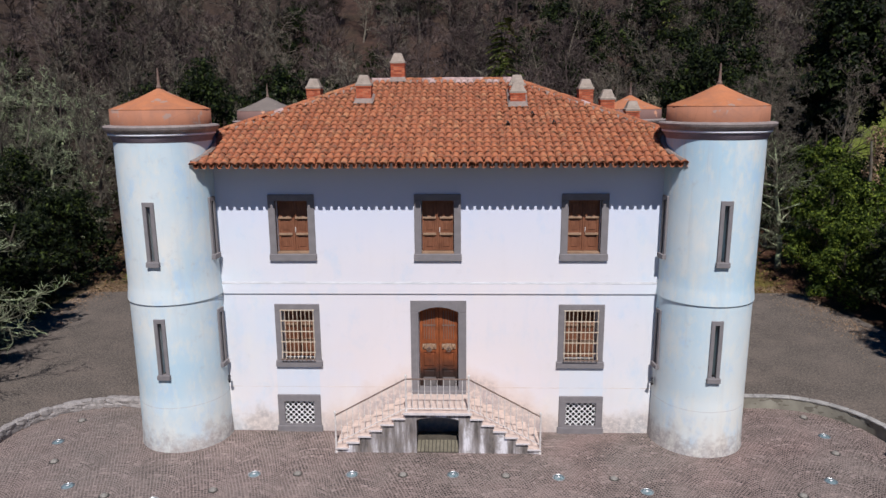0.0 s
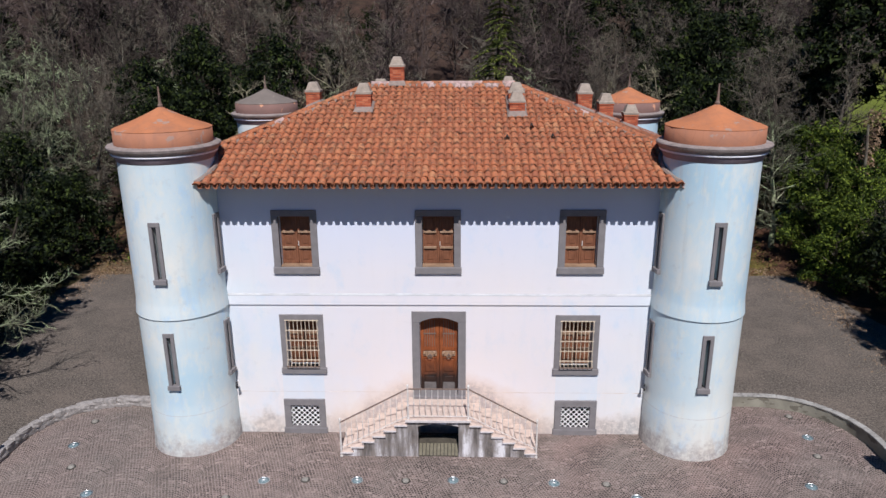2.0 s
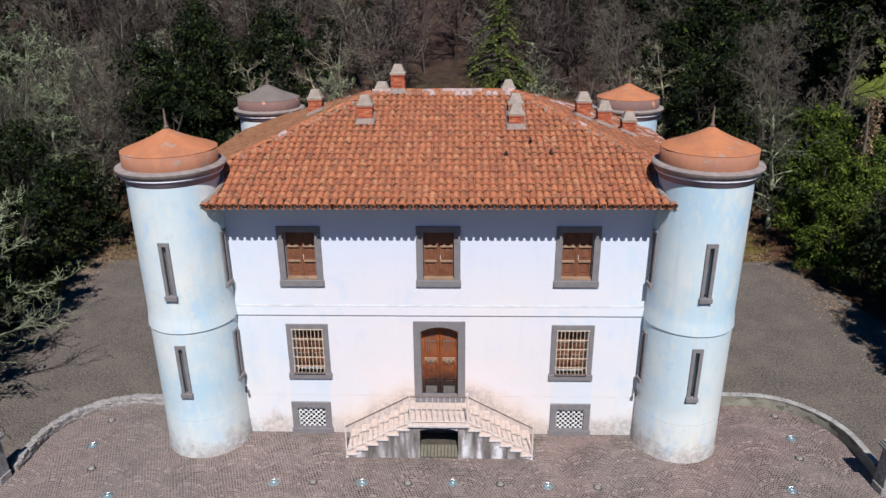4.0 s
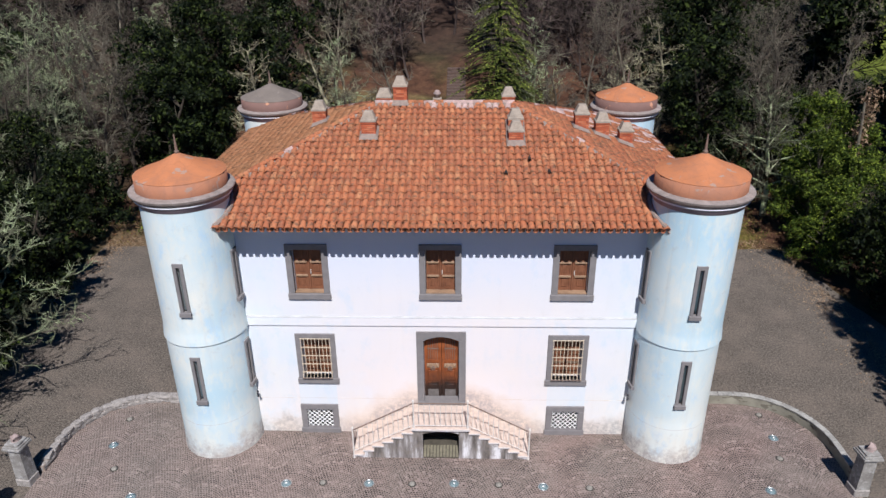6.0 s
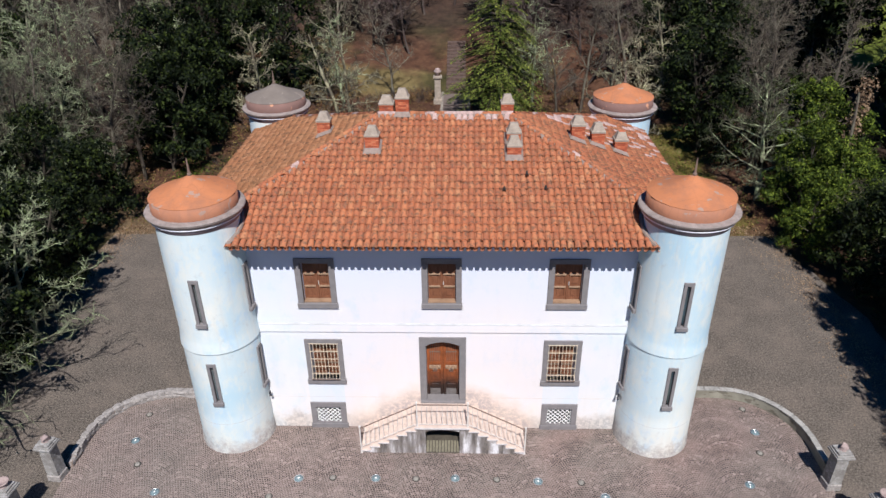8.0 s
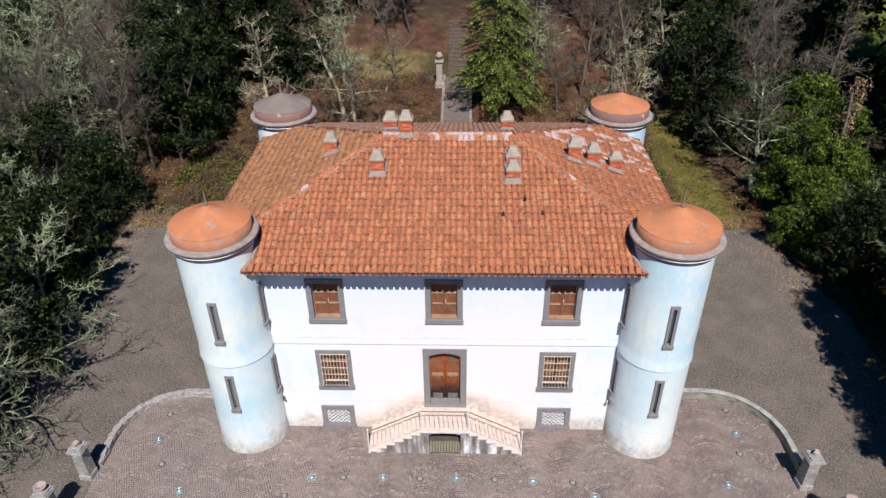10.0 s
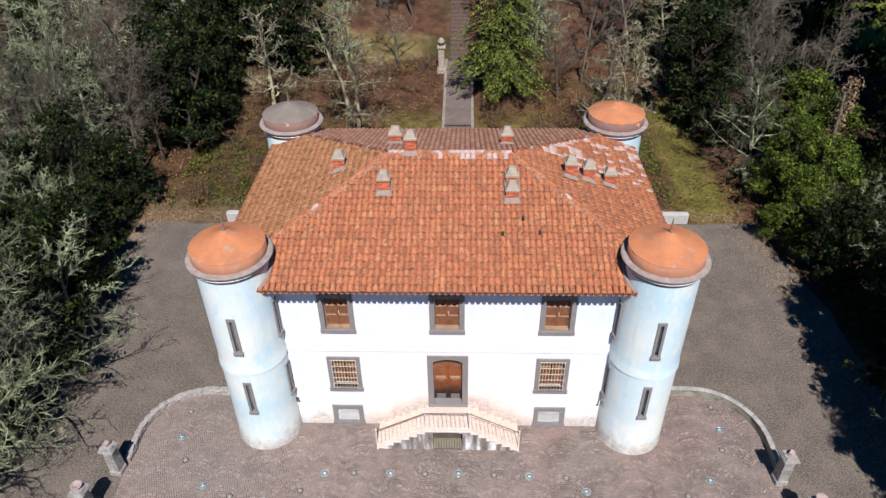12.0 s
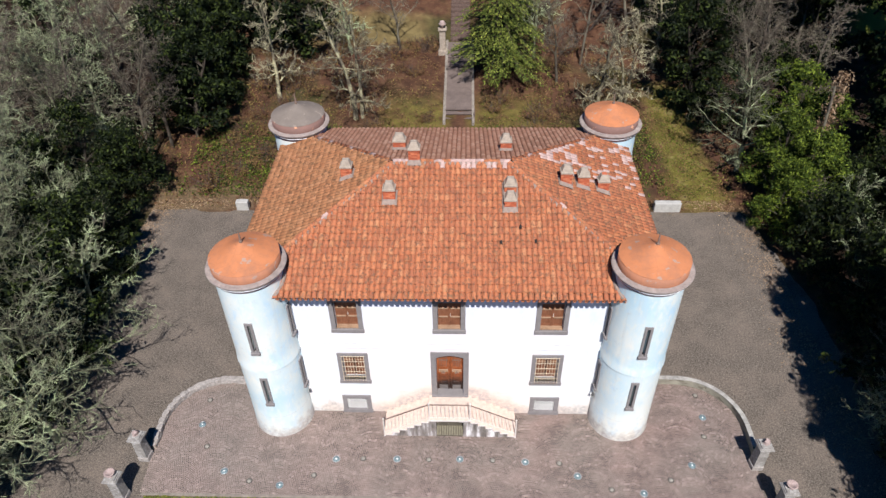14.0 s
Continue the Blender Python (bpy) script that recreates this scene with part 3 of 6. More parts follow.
UPPER, LOWER, VENT = (6.12, 7.82), (2.53, 4.25), (0.26, 1.085)
COLUMNS = (-4.6, 0.0, 4.58)
holes = [(c - 0.51, c + 0.51, *UPPER) for c in COLUMNS]
holes += [(c - 0.5, c + 0.5, *LOWER) for c in (-4.585, 4.59)]
holes += [(c - 0.5, c + 0.5, *VENT) for c in (-4.67, 4.67)]
holes += [(-0.64, 0.64, 1.42, 4.38)]


def weld(shape, name, mat):
    me = shape.mesh(name, mat)
    bm = bmesh.new()
    bm.from_mesh(me)
    bmesh.ops.remove_doubles(bm, verts=bm.verts, dist=0.0005)
    bmesh.ops.recalc_face_normals(bm, faces=bm.faces)
    bm.to_mesh(me)
    bm.free()
    return me


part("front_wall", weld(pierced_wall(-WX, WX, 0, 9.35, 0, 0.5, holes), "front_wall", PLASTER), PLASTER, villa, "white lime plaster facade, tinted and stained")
part("side_wall", Shape().box(-WX, 0.5, 0, -WX + 0.5, WY, 9.3), PLASTER, villa)
part("side_wall", Shape().box(WX - 0.5, 0.5, 0, WX, WY, 9.3), PLASTER, villa)
part("back_wall", Shape().box(-WX + 0.5, WY - 0.5, 0, WX - 0.5, WY, 9.3), PLASTER, villa)
part("attic_floor", Shape().box(-WX + 0.5, 0.5, 8.9, WX - 0.5, WY - 0.5, 9.1), PLASTER, villa)
part("upper_floor", Shape().box(-WX + 0.5, 0.5, 4.9, WX - 0.5, WY - 0.5, 5.1), DARK, villa)

# string course with a sloping top, between the towers
course = Shape()
course.add([(x, y, z) for x in (-7.0, 7.0) for y, z in ((0.0, 4.810), (-0.045, 4.810), (-0.048, 4.830), (-0.042, 5.140), (0.0, 5.150))], [(0, 1, 6, 5), (1, 2, 7, 6), (2, 3, 8, 7), (3, 4, 9, 8), (0, 4, 3, 2, 1), (5, 6, 7, 8, 9)])
band = part("string_course", course, PLASTER, villa, "white moulded band between the storeys")
# weathered grey, taken darker to offset the sun's bright line on this slope
part("weathering", Shape().add([(x, y, z) for x in (-7.0, 7.0) for y, z in ((0.0, 5.145), (-0.046, 5.135), (-0.04, 5.155), (0.0, 5.200))], [(0, 1, 5, 4), (1, 2, 6, 5), (2, 3, 7, 6), (0, 3, 2, 1), (4, 5, 6, 7)]), COURSE_TOP, band, "greyed sloping top of the band")
for a, b, c in ((-7.0, -5.42, 0), (-3.92, -0.92, 0), (0.92, 3.92, 0), (5.42, 7.0, 0)):
    part("plinth", Shape().box(a, -0.003, c, b, 0.0, 1.6), PLASTER, villa, "slightly proud plastered plinth with damp stains")


def stone_frame(parent, cx, z0, z1, w, h0, h1, sill, sillw, jamb):
    """A grey stone surround round an opening h0..h1 high, out to z0..z1, with a projecting sill."""
    s = Shape()
    s.box(cx - w, -0.055, sill, cx - w + jamb, 0.1, h1, 0.012).box(cx + w - jamb, -0.055, sill, cx + w, 0.1, h1, 0.012)
    s.box(cx - w, -0.055, h1, cx + w, 0.1, z1, 0.012)
    part("frame", s, GREY_STONE, parent, "grey sandstone surround")
    part("sill", Shape().box(cx - sillw, -0.09, z0, cx + sillw, 0.28, sill, 0.015), GREY_STONE, parent, "grey sandstone sill")


def leaf(parent, x0, x1, z0, z1, y, cuts, wood, ledge):
    """A panelled shutter leaf: stiles, rails and sunk panels, pale ledges on the rails."""
    st = 0.075
    s = Shape()
    s.box(x0, y - 0.045, z0, x0 + st, y, z1, 0.008).box(x1 - st, y - 0.045, z0, x1, y, z1, 0.008)
    zs = [z0, *cuts, z1]
    for k, z in enumerate(zs):
        lo, hi = (z, z + 0.09) if k == 0 else (z - 0.09, z) if k == len(zs) - 1 else (z - 0.045, z + 0.045)
        s.box(x0 + st, y - 0.04, lo, x1 - st, y, hi)
    s.box(x0 + st, y - 0.018, z0 + 0.05, x1 - st, y - 0.004, z1 - 0.05)
    for a, b in zip(zs, zs[1:]):
        s.box(x0 + st + 0.06, y - 0.034, a + 0.13, x1 - st - 0.06, y - 0.02, b - 0.12, 0.01)
    ob = part("shutter", s, wood, parent, "panelled brown wooden shutter leaf")
    # sunlit ledge tops are put in as paler wood
    for z in cuts:
        part("ledge", Shape().box(x0 + 0.02, y - 0.085, z - 0.035, x1 - 0.02, y - 0.046, z + 0.035, 0.008), ledge, ob)
    return ob


def upper_window(cx):
    w = part("window", Shape().box(cx - 0.5, 0.32, UPPER[0], cx + 0.5, 0.36, UPPER[1]), DARK, villa, "upper window with closed brown wooden shutters")
    stone_frame(w, cx, 5.91, 8.02, 0.73, *UPPER, 6.12, 0.755, 0.22)
    part("inner_sill", Shape().box(cx - 0.505, 0.005, 6.122, cx + 0.505, 0.3, 6.17), SHUTTER_PALE, w)
    z0 = 6.18
    s1 = leaf(w, cx - 0.5, cx - 0.035, z0, 7.81, 0.27, (6.72, 7.25), SHUTTER, SHUTTER_PALE)
    s2 = leaf(w, cx + 0.035, cx + 0.5, z0, 7.81, 0.27, (6.72, 7.25), SHUTTER, SHUTTER_PALE)
    part("post", Shape().box(cx - 0.033, 0.2, z0, cx + 0.033, 0.28, 7.81, 0.01), SHUTTER, w)
    part("handle", Shape().box(cx + 0.045, 0.19, 6.78, cx + 0.07, 0.222, 6.94, 0.005), IRON_WHITE, w)


for c in COLUMNS:
    upper_window(c)


def lower_window(cx):
    w = part("window", Shape().box(cx - 0.49, 0.36, LOWER[0], cx + 0.49, 0.4, LOWER[1]), DARK, villa, "lower window behind a cream iron grille")
    stone_frame(w, cx, 2.32, 4.457, 0.73, *LOWER, 2.53, 0.77, 0.23)
    leaf(w, cx - 0.49, cx - 0.02, 2.58, 4.24, 0.32, (3.15, 3.69), SHUTTER, SHUTTER_PALE)
    leaf(w, cx + 0.02, cx + 0.49, 2.58, 4.24, 0.32, (3.15, 3.69), SHUTTER, SHUTTER_PALE)
    for i in range(9):
        x = cx - 0.53 + i * 1.06 / 8
        part("bar", Shape().tube([(x, -0.075, 4.28), (x, -0.075, 2.83), (x, -0.13, 2.71), (x, -0.17, 2.63), (x, -0.15, 2.57), (x, -0.1, 2.54)], 0.012, 5), GRILLE, w)
    for z in (4.26, 3.9, 3.54, 3.18, 2.82):
        part("crossbar", Shape().box(cx - 0.56, -0.07, z - 0.014, cx + 0.56, -0.056, z + 0.014), GRILLE, w)
    part("crossbar", Shape().box(cx - 0.56, -0.195, 2.61, cx + 0.56, -0.18, 2.645), IRON_RUST, w)


for c in (-4.585, 4.59):
    lower_window(c)


def cellar_window(cx):
    w = part("window", Shape().box(cx - 0.5, 0.4, VENT[0], cx + 0.5, 0.44, VENT[1]), DARK, villa, "cellar window with a white diagonal lattice")
    s = Shape()
    s.box(cx - 0.715, -0.06, 0.22, cx - 0.49, 0.39, 1.085, 0.012).box(cx + 0.49, -0.06, 0.22, cx + 0.715, 0.39, 1.085, 0.012)
    s.box(cx - 0.715, -0.06, 1.085, cx + 0.715, 0.39, 1.32, 0.012).box(cx - 0.49, -0.06, 0.221, cx + 0.49, 0.06, 0.266)
    # near-black strip laid over the opening's floor in place of shade
    part("recess", Shape().box(cx - 0.489, 0.0605, 0.22, cx + 0.489, 0.39, 0.272), DARK, w)
    part("frame", s, GREY_STONE, w, "grey sandstone surround")
    part("sill", Shape().box(cx - 0.76, -0.085, 0.0, cx + 0.76, 0.1, 0.22, 0.015), GREY_STONE, w)
    x0, x1, z0, z1 = cx - 0.5, cx + 0.5, 0.26, 1.085
    for sign in (1, -1):
        k = -0.9
        while k < 1.9:
            pts = []
            for t in np.linspace(0, 1, 41):
                x = x0 + t * (x1 - x0)
                z = z0 + (t * 1.0 * sign + k) * 1.0 + (0 if sign > 0 else 0)
                if z0 - 0.01 <= z <= z1 + 0.01:
                    pts.append((x, 0.03 + 0.008 * sign, z))
            if len(pts) > 2:
                part("slat", Shape().tube([pts[0], pts[-1]], 0.017, 4), LATTICE, w)
            k += 0.186


for c in (-4.67, 4.67):
    cellar_window(c)


KICK = plain("bleached_board", (0.16, 0.14, 0.13), 0.8, scale=6, vary=0.35, grain=30)


def front_door():
    d = part("door", Shape().box(-0.63, 0.4, 1.42, 0.63, 0.44, 4.37), DARK, villa, "tall double door of weathered reddish wood")
    s = Shape()
    s.box(-0.9, -0.06, 1.42, -0.64, 0.12, 4.2, 0.012).box(0.64, -0.06, 1.42, 0.9, 0.12, 4.2, 0.012)
    arc = [(-0.64 + 1.28 * i / 16, 4.2 + 0.17 * (1 - (2 * i / 16 - 1) ** 2)) for i in range(17)]
    s.prism([(-0.9, 4.2), *arc, (0.9, 4.2), (0.9, 4.575), (-0.9, 4.575)], -0.06, 0.12)
    part("door_frame", s, GREY_STONE, d, "grey sandstone surround with a flat arch")
    part("threshold", Shape().box(-0.9, -0.16, 1.424, 0.9, 0.38, 1.52, 0.012), GREY_STONE, d)
    for side in (-1, 1):
        x0, x1 = sorted((side * 0.635, side * 0.006))
        s = Shape()
        s.box(x0, 0.3, 1.52, x0 + 0.1, 0.36, 4.36, 0.01).box(x1 - 0.1, 0.3, 1.52, x1, 0.36, 4.36, 0.01)
        for a, b in ((1.52, 1.64), (2.1, 2.2), (2.72, 2.82), (3.02, 3.14), (4.14, 4.36)):
            s.box(x0 + 0.1, 0.305, a, x1 - 0.1, 0.36, b)
        s.box(x0 + 0.1, 0.335, 1.6, x1 - 0.1, 0.35, 4.2)
        for a, b in ((1.68, 2.06), (2.24, 2.68)):
            s.box(x0 + 0.14, 0.312, a, x1 - 0.14, 0.34, b, 0.02)
        lf = part("leaf", s, DOOR_WOOD, d, "reddish wooden leaf bleached grey at the foot")
        for i in range(5):
            x = x0 + 0.15 + i * 0.082
            part("rod", Shape().tube([(x, 0.32, 3.16), (x, 0.32, 4.13)], 0.011, 5), IRON_RUST, lf)
        part("crossbar", Shape().box(x0 + 0.1, 0.312, 3.62, x1 - 0.1, 0.325, 3.66), IRON_RUST, lf)
        part("kick_board", Shape().box(x0 + 0.11, 0.29, 1.535, x1 - 0.11, 0.304, 1.84, 0.006), KICK, lf, "bleached grey kick board")
        m = (x0 + x1) / 2
        carve = Shape().box(x0 + 0.08, 0.27, 2.83, x1 - 0.08, 0.305, 3.01, 0.02).box(m - 0.1, 0.245, 2.8, m + 0.1, 0.272, 3.03, 0.02)
        carve.tube([(m - 0.19, 0.275, 2.92), (m - 0.15, 0.25, 2.92)], 0.05, 8).tube([(m + 0.15, 0.275, 2.92), (m + 0.19, 0.25, 2.92)], 0.05, 8)
        part("carved_rail", carve, SHUTTER_PALE, lf, "carved pale rail")
        ring = [(m + 0.07 * math.cos(a), 0.215, 2.83 + 0.07 * math.sin(a)) for a in np.linspace(0, 2 * math.pi, 13)]
        part("knocker", Shape().tube(ring, 0.014, 5).tube([(m, 0.25, 2.9), (m, 0.2, 2.9)], 0.035, 8), IRON_RUST, lf)
    return d


front_door()


# ---- corner towers ----
def tower_wall(r_foot, r, top, slits):
    """A round wall with slit openings (angle in degrees, z0, z1) cut right through."""
    half = math.degrees(0.06 / r)
    angles = sorted({*np.arange(0, 360, 6).tolist(), *[(a + k * half) % 360 for a, _, _ in slits for k in (-1, 1)]})
    for a, _, _ in slits:
        angles = [q for q in angles if not (0.01 < abs((q - a + 180) % 360 - 180) < half - 0.01) and abs((q - a + 180) % 360 - 180) > 0.01 or abs(abs((q - a + 180) % 360 - 180) - half) < 0.01]
    zs = sorted({0.0, 0.25, 0.55, 1.0, 1.58, 1.62, 2.0, 4.855, 4.865, 5.2, 5.28, 5.36, 5.8, 8.6, top, *[z for _, a, b in slits for z in (a, b)]})

    def rad(z):
        if z <= 1.6:
            return r + 0.01 + (r_foot - r - 0.01) * max(0, 1 - z / 0.9) ** 1.5
        return r + 0.004 if z < 4.86 else r + max(0.0, min(0.05, 0.05 - 0.11 * (z - 4.9)))
    n = len(angles)
    s = Shape()
    s.v = [(rad(z) * math.cos(radians(a)), rad(z) * math.sin(radians(a)), z) for z in zs for a in angles]
    for j in range(len(zs) - 1):
        for i in range(n):
            mid_z = (zs[j] + zs[j + 1]) / 2
            a0, a1 = angles[i], angles[(i + 1) % n] + (360 if i == n - 1 else 0)
            mid_a = (a0 + a1) / 2
            if any(z0 < mid_z < z1 and abs((mid_a - a + 180) % 360 - 180) < half for a, z0, z1 in slits):
                continue
            s.f.append((j * n + i, j * n + (i + 1) % n, (j + 1) * n + (i + 1) % n, (j + 1) * n + i))
    return s


SLIT_Z = ((2.63, 4.29), (6.21, 7.87))


def tower(name, cx, cy, facing, cap, drum, label, drop=0.0):
    """A round corner tower; facing: the directions of its slits."""
    slits = [(a % 360, *z) for a in facing for z in SLIT_Z]
    r, rd = 1.42, 1.437
    m = pose(cx, cy, 0)
    t = part(name, smooth_by_angle(tower_wall(1.47, r, 9.9 - drop, slits).mesh("tower_wall", TOWER_PLASTER), 20), TOWER_PLASTER, villa, label, m=m)
    d = -drop
    # near-black cylinder gives the slits their inner darkness
    part("inner_lining", Shape().lathe([(r - 0.46, 0.02), (r - 0.46, 9.7 - drop)], 24), DARK, t)
    corn = Shape().lathe([(r - 0.02, 9.78 + d), (r + 0.012, 9.8 + d), (r + 0.03, 9.87 + d), (r + 0.075, 9.93 + d), (r + 0.09, 9.985 + d)], 60)
    part("cornice", corn.mesh("cornice", CORNICE, True), CORNICE, t, "flared plaster cornice with the ledge's shade coloured in")
    band = Shape().lathe([(r - 0.1, 9.986 + d), (r + 0.125, 9.986 + d), (r + 0.14, 10.01 + d), (r + 0.125, 10.045 + d), (r - 0.1, 10.045 + d)], 60)
    part("moulding", band.mesh("moulding", WHITE_BAND), WHITE_BAND, t, "thin white moulding")
    ledge = Shape().lathe([(r - 0.1, 10.046 + d), (r + 0.14, 10.046 + d), (r + 0.165, 10.1 + d), (r + 0.23, 10.16 + d), (r + 0.255, 10.23 + d), (r + 0.23, 10.265 + d), (r - 0.06, 10.3 + d)], 60)
    part("ledge", ledge.mesh("ledge", LEDGE), LEDGE, t, "weathered stone ledge")
    dr = Shape().lathe([(rd, 10.24 + d), (rd + 0.01, 10.3 + d), (rd + 0.005, 10.72 + d)], 60)
    part("drum", dr.mesh("drum", drum, True), drum, t, "weathered painted drum")
    cone = [(rd + 0.006, 10.718 + d), (rd + 0.013, 10.735 + d)]
    for k in range(1, 9):
        f = k / 8
        cone.append(((rd + 0.01) * (1 - f) + 0.03, 10.74 + d + 0.62 * (f - 0.07 * math.sin(math.pi * f))))
    roof = Shape().lathe(cone, 60)
    part("cap", smooth_by_angle(roof.mesh("cap", cap), 30), cap, t, "shallow conical render cap")
    part("finial", Shape().lathe([(0.07, 11.33 + d), (0.08, 11.4 + d), (0.05, 11.44 + d), (0.045, 11.5 + d), (0.018, 11.95 + d)], 10), IRON_RUST, t, "rusty iron spike")
    for a in facing:
        for z0, z1 in SLIT_Z:
            q = pose(0, 0, 0, 0, 0, a + 90)
            s = Shape()
            y = -r
            s.box(-0.175, y - 0.045, z0, -0.06, y + 0.1, z1, 0.01).box(0.06, y - 0.045, z0, 0.175, y + 0.1, z1, 0.01).box(-0.175, y - 0.045, z1, 0.175, y + 0.1, z1 + 0.13, 0.01)
            part("slit_frame", s.moved(q), GREY_STONE, t, "narrow grey stone slit surround")
            part("reveal", Shape().box(-0.1, y + 0.101, z0, -0.06, y + 0.45, z1).box(0.06, y + 0.101, z0, 0.1, y + 0.45, z1).moved(q), TOWER_PLASTER, t)
            part("slit_sill", Shape().box(-0.2, y - 0.1, z0 - 0.15, 0.2, y + 0.1, z0, 0.012).moved(q), GREY_STONE, t)
    return t


tower("tower", -8.4, -0.13, (-91, -8), CAP_ORANGE, DRUM_ORANGE, "round bluish-white plastered tower with an orange cap", 0.075)
tower("tower", 8.36, -0.13, (-91, 188), CAP_ORANGE, DRUM_ORANGE, "round bluish-white plastered tower with an orange cap", 0.075)
tower("tower", -8.5, 11.93, (90, 180), CAP_GREY, DRUM_RED, "round white tower with a grey flaking cap", 0.3)
tower("tower", 8.58, 11.95, (90, 0), CAP_ORANGE, DRUM_RED, "round white tower with an orange cap and flaking red drum", 0.33)

# ---- roof ----
EX, EY0, EY1, EZ = 9.36, -1.07, 12.62, 9.04
RX0, RX1, RY, RZ = -2.65, 2.67, 5.4, 11.57
TOWERS = ((-8.4, -0.13), (8.36, -0.13), (-8.5, 11.93), (8.58, 11.95))
A, B_, C, D = Vector((-EX, EY0, EZ)), Vector((EX, EY0, EZ)), Vector((EX, EY1, EZ)), Vector((-EX, EY1, EZ))
R0, R1 = Vector((RX0, RY, RZ)), Vector((RX1, RY, RZ))
slab = Shape()
back_in = lambda p: Vector((p.x * (1 - 0.36 / EX), p.y + (0.36 if p.y < 0 else -0.36), p.z + 0.14)) if p.z < EZ + 0.1 else p
low = [tuple(back_in(p) - Vector((0, 0, 0.13))) for p in (A, B_, C, D, R0, R1)]
top = [tuple(back_in(p) - Vector((0, 0, 0.075))) for p in (A, B_, C, D, R0, R1)]
slab.add(top + low, [(0, 1, 5, 4), (1, 2, 5), (2, 3, 4, 5), (3, 0, 4), (6, 10, 11, 7), (7, 11, 8), (8, 11, 10, 9), (9, 10, 6), (0, 6, 7, 1), (1, 7, 8, 2), (2, 8, 9, 3), (3, 9, 6, 0)])
roof = part("roof", slab, RAFTER, villa, "hipped roof of mottled orange clay barrel tiles")
for i in range(27):
    x = -7.0 + i * 14.0 / 26
    s = Shape().box(-0.05, 0, -0.1, 0.05, 1.3, 0, 0.008).moved(Matrix.Translation((x, EY0 + 0.04, EZ - 0.03)) @ pose(0, 0, 0, math.degrees(math.atan2(RZ - EZ, RY - EY0))))
    part("rafter_tail", s, RAFTER, roof)
part("gutter_board", Shape().box(-6.95, -0.06, 9.05, 6.95, 0, 9.32), PLASTER, villa)


def barrel(w0, w1, length, rise, n=6, thick=0.016, closed=True):
    """A tapered half-barrel clay tile along +y; its mouth at y = 0."""
    s = Shape()
    ring = []
    for y, w, lift in ((0, w0, 0.0), (length, w1, -0.012)):
        for t in (0, thick):
            ring.append([((w / 2 - t) * -math.cos(math.pi * k / n), y, lift + (rise - t) * math.sin(math.pi * k / n)) for k in range(n + 1)])
    s.v = [p for r in ring for p in r]
    m = n + 1
    for k in range(n):
        s.f.append((k, k + 1, 2 * m + k + 1, 2 * m + k))
        s.f.append((m + k, k + m + 1, k + 1, k))
        if closed:
            s.f.append((m + k + 1, m + k, 3 * m + k, 3 * m + k + 1))
    return s


def trough(w, length, n=6):
    s = Shape()
    for y in (0, length):
        s.v += [(w / 2 * -math.cos(math.pi * k / n), y, -0.085 * math.sin(math.pi * k / n) + 0.03) for k in range(n + 1)]
    s.f = [(k, k + 1, n + 2 + k, n + 1 + k) for k in range(n)]
    return s


PITCH, LAP, LENGTH = 0.236, 0.345, 0.4
rng = random.Random(4)
tile_mesh = barrel(0.222, 0.186, LENGTH, 0.084).mesh("tile", TILE, True)
TILE_FACES = 3
far_tile, channel = barrel(0.222, 0.186, LENGTH, 0.084, 6, 0.018, False), trough(0.15, LENGTH)
# mossy gathers the grey-brown tiles of the back slope
rest, pale, under, mossy = Shape(), Shape(), Shape(), Shape()
dusty = Shape()
singles = []


def inside(p, poly):
    return all((b - a).cross(p - a).dot(n_) >= -1e-6 for a, b, n_ in poly)


